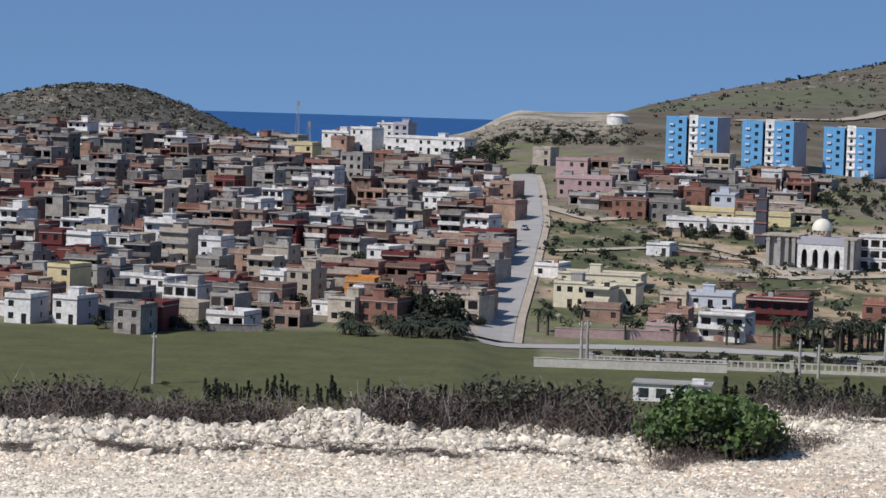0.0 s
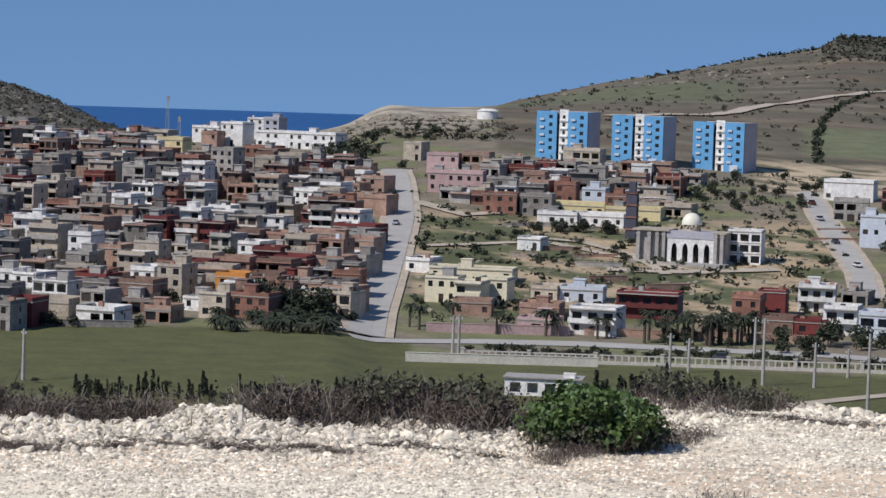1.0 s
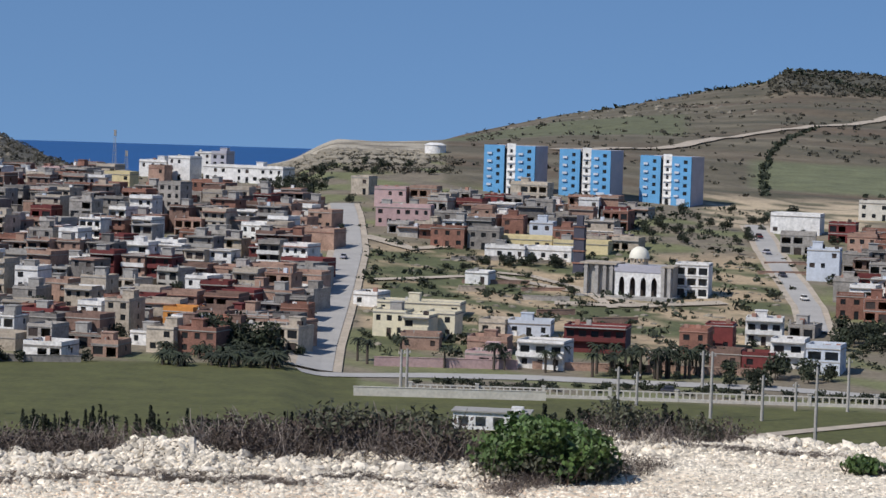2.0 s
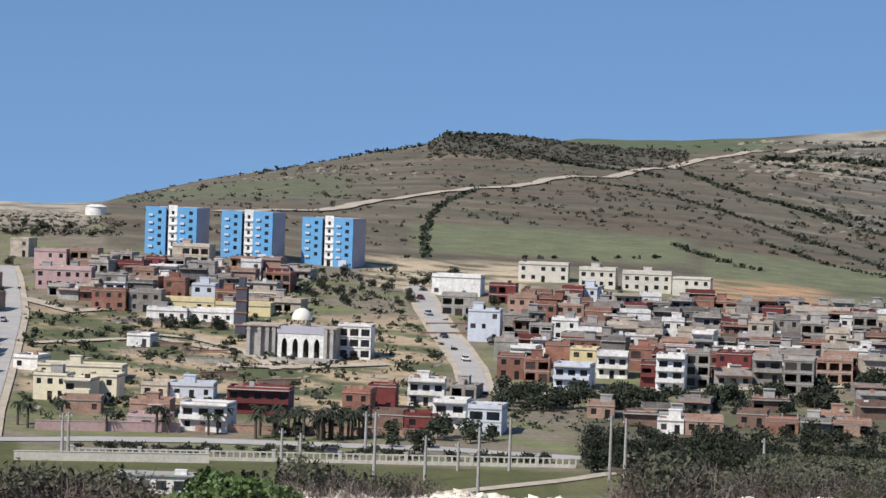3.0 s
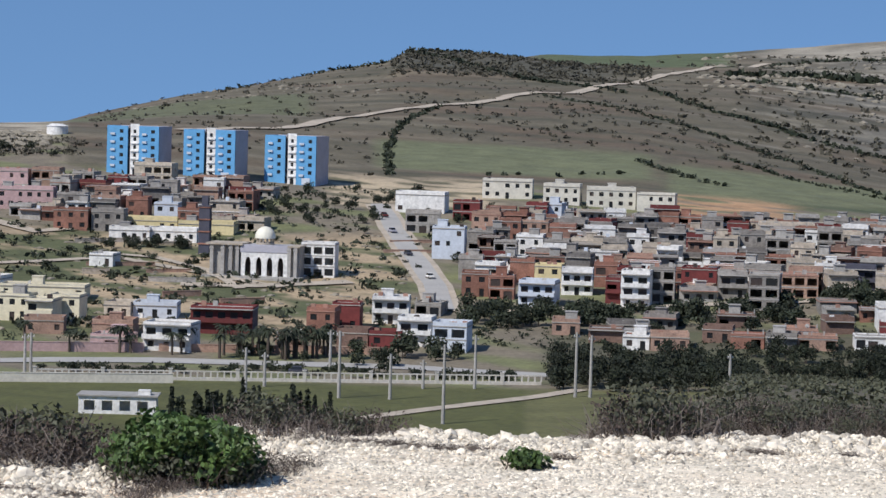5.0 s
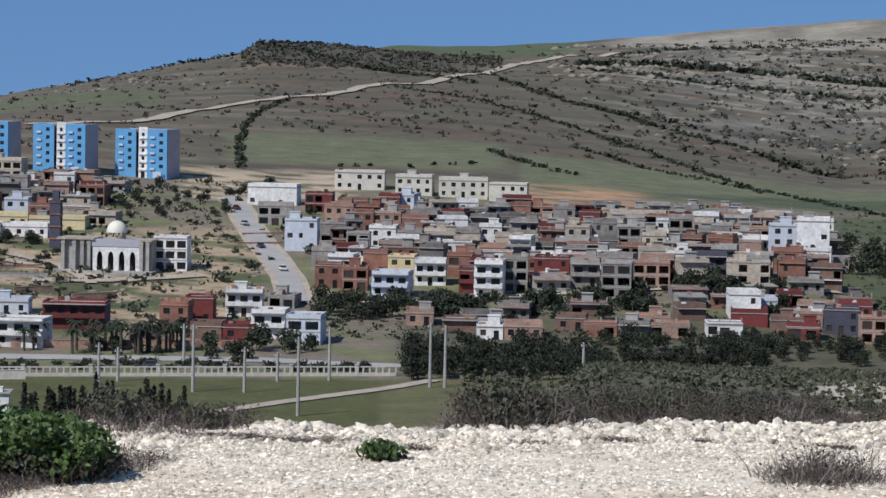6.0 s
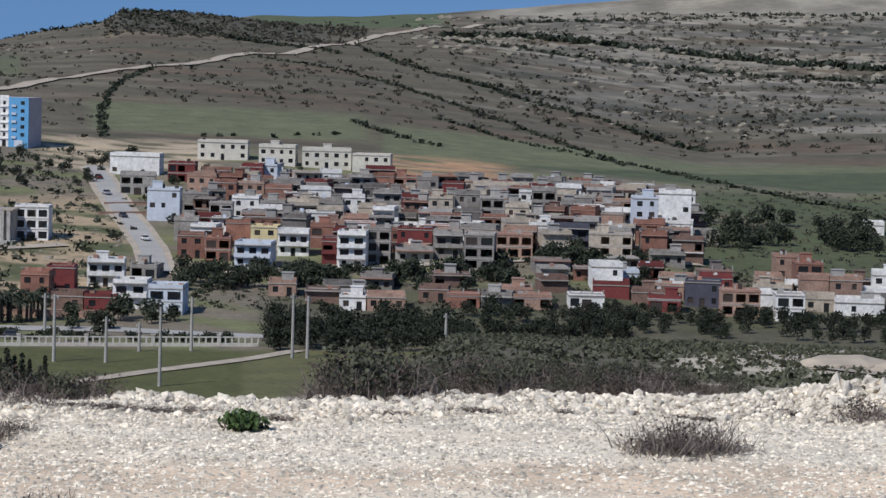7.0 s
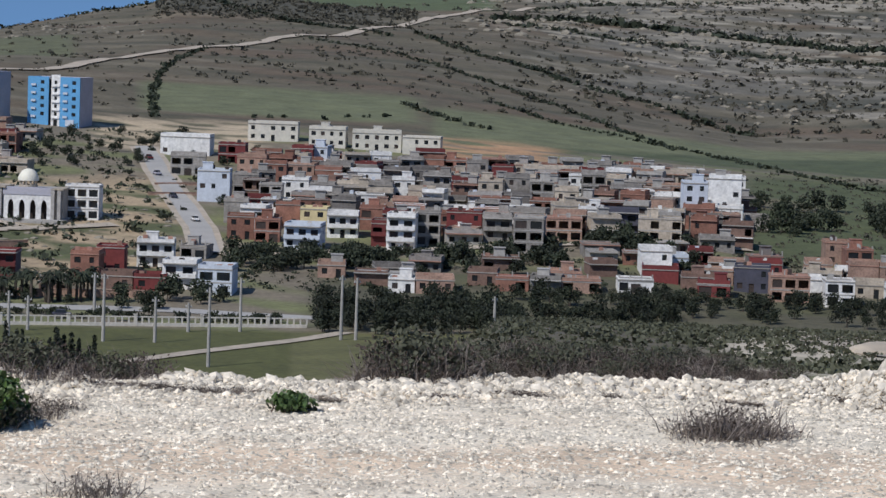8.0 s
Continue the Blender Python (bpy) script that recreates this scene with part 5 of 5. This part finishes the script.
# none on the paved street
spots = [(a, r, q) for a, r, q in spots if not (700 < r < 940 and abs(a - np.interp(r, (705, 750, 800, 860, 930), (4.78, 4.6, 4.2, 3.75, 3.44))) < 0.5)]
bushy("town_weeds", spots, LEAF, "dark weeds and low scrub between the houses", 8)


def outcrop(name, spots, label, seed):
    """Broken pale rock, joined: past counting."""
    rnd = random.Random(seed)
    bm = bmesh.new()
    bmesh.ops.create_icosphere(bm, subdivisions=1, radius=1.0)
    ball = [v.co.copy() for v in bm.verts]
    tri = [[v.index for v in f.verts] for f in bm.faces]
    bm.free()
    verts, faces = [], []
    for a, r, s in spots:
        x, y = at(a, r)
        z, k = ground(x, y), len(verts)
        verts += [(x + p.x * s * rnd.uniform(0.9, 2.2), y + p.y * s * rnd.uniform(0.6, 1.2), z + p.z * s * rnd.uniform(0.5, 1.0)) for p in ball]
        faces += [[k + i for i in t] for t in tri]
    return tagged(new(name, mesh_from(name, verts, faces, ROCK)), label, "rock", kind="stuff")


ROCK = material("weathered_rock", (0.25, 0.22, 0.17), 0.95, 0.8, 0.35, 4.0)
outcrop("quarry_rock", [(rs.uniform(-6.4, -3.1), rs.choice((1082, 1100, 1122, 1140)) + rs.uniform(-4, 4), rs.uniform(0.6, 2.0)) for _ in range(380)], "broken pale ledges of an old quarry", 3)
spots = [(rs.uniform(9.8, 20.5), rs.choice((1700, 1745, 1790, 1815, 1980, 2070)) + rs.uniform(-14, 14), rs.uniform(0.8, 3.2)) for _ in range(300)]
spots += [(rs.gauss(16, 2.0), rs.uniform(1330, 1700), rs.uniform(0.6, 2.0)) for _ in range(130)]
spots += [(rs.uniform(-4.3, 4.3), rs.uniform(650, 850), rs.uniform(0.3, 0.9)) for _ in range(260)]
spots += [(rs.uniform(-2, 3.5), rs.uniform(1500, 1700), rs.uniform(0.5, 1.4)) for _ in range(60)]
spots += [(rs.gauss(-14.5, 1.6), rs.uniform(1090, 1260), rs.uniform(0.4, 1.2)) for _ in range(200)]
outcrop("hill_rock", spots, "pale limestone ledges and outcrops on the hills", 4)


# ---- the gravel lookout ----
GRAVEL = material("pale_gravel", (0.6, 0.6, 0.6), 0.95, 0.06, 0.42, 1.1, bump=0.9, tint=True)
land.materials.append(GRAVEL)
for p in land.polygons:
    if math.hypot(p.center.x, p.center.y) < 52:
        p.material_index = 1
TWIG = material("dry_twigs", (0.20, 0.165, 0.14), 0.9, 0.15, 0.35, 0.5, bump=0, per_object=0.25)
TWIG_DARK = material("dead_brown_leaves", (0.075, 0.054, 0.043), 0.9, 0.15, 0.4, 0.5, bump=0, per_object=0.3)
FRESH = material("fresh_green_leaves", (0.075, 0.125, 0.032), 0.6, 0.1, 0.6, 0.4, bump=0)
OLIVE = material("olive_leaves", (0.068, 0.070, 0.040), 0.7, 0.12, 0.45, 0.4, bump=0, per_object=0.2)


def stone_mesh(seed, size):
    rnd = random.Random(seed)
    bm = bmesh.new()
    bmesh.ops.create_icosphere(bm, subdivisions=1, radius=1.0)
    for v in bm.verts:
        v.co *= size * rnd.uniform(0.65, 1.25)
        v.co.z *= 0.62
    return mesh_of("stone", bm, PALE_STONE)


def lip(a):
    """Distance of the bank's top along the lookout."""
    return 36.7 + 4.6 * smooth(-2.6, 1.2, a) + 0.5 * wobble(a * 6, 1, 4) + 1.4 * smooth(9, 12, a)


def crest(a):
    """Height of the spoil bank along the lip of the lookout."""
    b = 0.07 + 0.05 * wobble(a * 9, 3, 5) + 0.04 * wobble(a * 31, 8, 5)
    b += 0.26 * math.exp(-((a + 8.7) / 1.1) ** 2) + 0.10 * math.exp(-((a - 4.6) / 1.2) ** 2) + 0.42 * math.exp(-((a - 19.3) / 2.3) ** 2)
    return max(0.04, b)


def rise(a, r):
    """How high the bank stands over the ground at a place."""
    return crest(a) * math.exp(-((r - lip(a)) / 1.1) ** 2)


verts, faces = [], []
steps = 520
for i in range(steps):
    a = -21 + 44 * i / (steps - 1)
    for j in range(14):
        r = lip(a) - 2.8 + 5.2 * j / 13
        x, y = at(a, r)
        verts.append((x, y, ground(x, y) - 0.03 + rise(a, r) * (1 + 0.5 * wobble(x * 9, y * 9, 1.3))))
for i in range(steps - 1):
    for j in range(13):
        k = i * 14 + j
        faces.append((k, k + 14, k + 15, k + 1))
bank = tagged(new("spoil_bank", mesh_from("spoil_bank", verts, faces, PALE_STONE)), "low bank of pale limestone rubble along the lookout", "rubble", kind="structure")
STONES = [stone_mesh(200 + k, 0.11) for k in range(10)]
rf = random.Random(9)
for k in range(290):
    a = rf.uniform(-17, 20)
    r = lip(a) + rf.gauss(-0.5, 0.7)
    x, y = at(a, r)
    s = rf.choice((0.5, 0.65, 0.8, 1.0, 1.35))
    share("stone", rf.choice(STONES), bank, pose(x, y, ground(x, y) + rise(a, r) + 0.02, rf.uniform(-25, 25), rf.uniform(-25, 25), rf.uniform(0, 360)) @ Matrix.Diagonal((s * rf.uniform(0.8, 1.4), s, s * rf.uniform(0.7, 1.2), 1)))
ico = [v.co.copy() for v in STONES[0].vertices]
tri = [tuple(p.vertices) for p in STONES[0].polygons]
verts, faces = [], []
for k in range(17000):
    a = rf.uniform(-19, 21)
    if rf.random() < 0.68:
        r = lip(a) + rf.gauss(-0.8, 1.0)
        s = rf.uniform(0.2, 0.8) * (0.4 + 0.8 * rf.random())
    else:
        r, s = rf.uniform(27, lip(a)), rf.uniform(0.10, 0.32)
    if r > lip(a) + 1.6:
        continue
    x, y = at(a, r)
    z = ground(x, y) + rise(a, r) + 0.01
    q, c, d, tall = len(verts), math.cos(k), math.sin(k), rf.uniform(0.8, 1.5)
    verts += [(x + s * (p.x * c - p.y * d), y + s * (p.x * d + p.y * c), z + s * p.z * tall) for p in ico]
    faces += [(i + q, j + q, m + q) for i, j, m in tri]
for k in range(46000):
    a = rf.uniform(-19, 21)
    r, s = 26.5 + (lip(a) + 1 - 26.5) * rf.random() ** 0.55, rf.uniform(0.012, 0.045)
    x, y = at(a, r)
    z = ground(x, y) + rise(a, r)
    q, u, w = len(verts), s * rf.uniform(0.8, 1.9), s * rf.uniform(0.4, 0.9)
    verts += [(x - u, y, z), (x, y - s, z), (x + u, y, z), (x, y + s, z), (x + rf.uniform(-0.4, 0.4) * s, y, z + w)]
    faces += [(q, q + 1, q + 4), (q + 1, q + 2, q + 4), (q + 2, q + 3, q + 4), (q + 3, q, q + 4)]
LOOSE = material("loose_limestone", (0.76, 0.67, 0.54), 0.92, 0.1, 0.38, 0.4, bump=0.3, island=0.5)
tagged(new("loose_stones", mesh_from("loose_stones", verts, faces, LOOSE)), "loose pale limestone pebbles over the lookout", "pebbles", kind="stuff")


def twigs(rnd, n, wide, high, verts, faces, width=0.013):
    """Thin bent stems that spread from a few roots."""
    for _ in range(n):
        a, lean = rnd.uniform(0, 6.283), rnd.random() ** 0.4
        root = Vector((rnd.gauss(0, wide * 0.22), rnd.gauss(0, wide * 0.18), 0))
        p, way = root, Vector((math.cos(a) * lean, math.sin(a) * lean, 1.1 - lean * 0.8))
        seg = high * rnd.uniform(0.12, 0.27)
        side = Vector((rnd.gauss(0, 1), rnd.gauss(0, 1), 0)).normalized() * width * rnd.uniform(0.5, 1.2)
        last = None
        for i in range(4):
            k = len(verts)
            w = side * (1 - i * 0.25)
            verts += [p - w, p + w]
            if last is not None:
                faces.append((last, last + 1, k + 1, k))
            last = k
            way = (way + Vector((rnd.gauss(0, 0.5), rnd.gauss(0, 0.5), rnd.gauss(-0.16, 0.4)))).normalized()
            p = p + way * seg


def dry_shrub_kind(seed, wide, high, n, name="dry_shrub", green=0, litter=0.9):
    rnd = random.Random(seed)
    base = new(name)
    verts, faces = [], []
    twigs(rnd, n, wide, high, verts, faces)
    ob = new("stem_tangle", mesh_from("stem_tangle", verts, faces, TWIG))
    ob.parent = base
    verts, faces = [], []
    leaves(rnd, int(n * litter), [(rnd.uniform(-0.35, 0.35) * wide, rnd.uniform(-0.25, 0.25) * wide, high * rnd.uniform(0.1, 0.45), wide * 0.26, high * 0.26) for _ in range(7)], 0.032, verts, faces)
    ob = new("dead_foliage", mesh_from("dead_foliage", verts, faces, TWIG_DARK))
    ob.parent = base
    if green:
        verts, faces = [], []
        leaves(rnd, green, [(rnd.uniform(-0.3, 0.3) * wide, rnd.uniform(-0.2, 0.2) * wide, high * rnd.uniform(0.3, 0.7), wide * 0.2, high * 0.25) for _ in range(5)], 0.045, verts, faces)
        ob = new("foliage", mesh_from("foliage", verts, faces, OLIVE))
        ob.parent = base
    return tagged(base, "grey-brown dry shrub with tangled leafless twigs" if not green else "dry shrub with grey twigs and sparse olive leaves", "shrub", "dry shrubs")


def green_bush(az, r, wide, high, n):
    rnd = random.Random(int(n))
    x, y = at(az, r)
    base = new("green_bush")
    base.matrix_world = pose(x, y, ground(x, y) - 0.02)
    verts, faces = [], []
    lumps = [(math.cos(k * 2.4) * wide * 0.3 * (0.35 + 0.75 * rnd.random()), math.sin(k * 2.4) * wide * 0.25, high * rnd.uniform(0.28, 0.72) * (1 - 0.35 * abs(math.cos(k * 2.4))), wide * rnd.uniform(0.10, 0.19), high * rnd.uniform(0.15, 0.26)) for k in range(19)]
    leaves(rnd, n, lumps, 0.06, verts, faces)
    ob = new("foliage", mesh_from("foliage", verts, faces, FRESH))
    ob.parent = base
    verts, faces = [], []
    twigs(rnd, n // 5, wide * 0.75, high * 0.95, verts, faces)
    ob = new("stem_tangle", mesh_from("stem_tangle", verts, faces, TWIG_DARK))
    ob.parent = base
    verts, faces = [], []
    leaves(rnd, n // 3, [(p * 1.1, q, s * 0.45, t * 1.1, u * 0.7) for p, q, s, t, u in lumps], 0.05, verts, faces)
    ob = new("inner_foliage", mesh_from("inner_foliage", verts, faces, OLIVE))
    ob.parent = base
    return tagged(base, "leafy fresh green bush growing on pale gravel", "bush")


green_bush(-0.40, 36.0, 2.5, 1.12, 5400)
green_bush(6.52, 37.8, 0.75, 0.36, 420)

dry = [dry_shrub_kind(300 + k, 1.5, 0.85, 620) for k in range(3)]
bare = dry_shrub_kind(320, 1.7, 0.85, 520, litter=0.25)
leafy = [dry_shrub_kind(310 + k, 1.5, 0.9, 560, green=420) for k in range(2)]


def put_shrub(kind, az, r, s, turn, sink=0.05, wide=1.0):
    x, y = at(az, r)
    m = pose(x, y, ground(x, y) - sink, 0, 0, turn) @ Matrix.Diagonal((s * wide, s, s, 1))
    if kind not in planted:
        planted.add(kind)
        kind.matrix_basis = m
    else:
        copy_thing(kind, Matrix.Identity(4)).matrix_basis = m


# stretches of the lip: from, to, distance behind its top, spread, size, count, kinds
for a0, a1, r, spread, size, count, kinds in (
    (-18, -10.0, 0.9, 0.5, 0.75, 38, dry),
    (-15.0, -14.2, 1.3, 0.4, 1.15, 4, dry),
    (-8.0, -2.7, 0.8, 0.5, 0.95, 30, dry),
    (-5.0, -2.7, 1.0, 0.4, 0.9, 6, leafy),
    (-2.7, 0.6, 1.6, 1.0, 0.5, 18, dry),
    (0.6, 3.3, 0.3, 1.2, 0.75, 18, dry + leafy),
    (-1.6, 2.0, -4.0, 0.5, 0.5, 9, dry),
    (8.2, 15.4, 1.8, 0.7, 0.58, 44, dry + leafy),
    (12.0, 16.6, 3.6, 0.8, 0.5, 22, dry + leafy),
    (8.3, 9.5, 1.3, 0.4, 0.95, 8, leafy),
    (9.0, 15.2, 7.7, 2.5, 0.52, 30, dry + leafy),
    (9.5, 15.5, 17, 5, 0.46, 34, dry + leafy),
):
    for k in range(count):
        f = (k + rf.random()) / count
        put_shrub(rf.choice(kinds), a0 + (a1 - a0) * f, lip(a0 + (a1 - a0) * f) + r + rf.uniform(-spread, spread), size * rf.choice((0.6, 0.8, 0.95, 1.1, 1.35)), rf.uniform(0, 360))
# flat withered tufts added in place of dark shadow lines along the bank's foot
for k in range(80):
    a = rf.choice((rf.uniform(-17, -3), rf.uniform(-17, 18)))
    put_shrub(rf.choice(dry), a, lip(a) - rf.choice((2.0, 2.1, 1.6, 0.8)) + rf.uniform(-0.15, 0.15), rf.uniform(0.10, 0.2), rf.uniform(-14, 14), -rise(a, lip(a) - 1.6) * 0.5, rf.uniform(1.5, 4.0))
put_shrub(bare, 15.42, 36.8, 1.0, 20)
put_shrub(dry[1], 15.45, 36.9, 0.85, 60)
put_shrub(bare, 15.0, 36.9, 0.7, 120)
put_shrub(bare, 15.9, 37.0, 0.7, 200)
put_shrub(bare, 2.7, 30.4, 0.7, 80)
put_shrub(dry[0], 19.3, 41.0, 0.8, 30)

# slope of low weeds below the lookout and the spoil track
spots = [(rs.uniform(9, 22), rs.uniform(56, 135), rs.uniform(0.06, 0.2)) for _ in range(2600)]
bushy("slope_weeds", spots, OLIVE, "low green and grey weeds on the slope", 9, 14)
ribbon("dirt_track", DIRT, [(22, 62), (19.2, 70), (17.6, 82), (17.4, 95), (18.6, 110), (21, 125)], 2.6, 0.05, "pale rutted dirt track winding down the slope", "track")
for az, r, s in ((18.6, 72, 0.9), (20.2, 70, 1.0)):
    x, y = at(az, r)
    bm = bmesh.new()
    bmesh.ops.create_icosphere(bm, subdivisions=3, radius=1.0)
    for v in bm.verts:
        v.co = Vector((v.co.x * 1.5, v.co.y, max(v.co.z, -0.2) * 0.38)) * s * (1 + 0.12 * wobble(v.co.x * 5, v.co.y * 5 + v.co.z * 3, 1.0))
    heap = part("spoil_mound", bm, DIRT, None)
    heap.location = (x, y, ground(x, y))
    tagged(heap, "pale heap of dumped limestone spoil beside the track", "spoil heap")
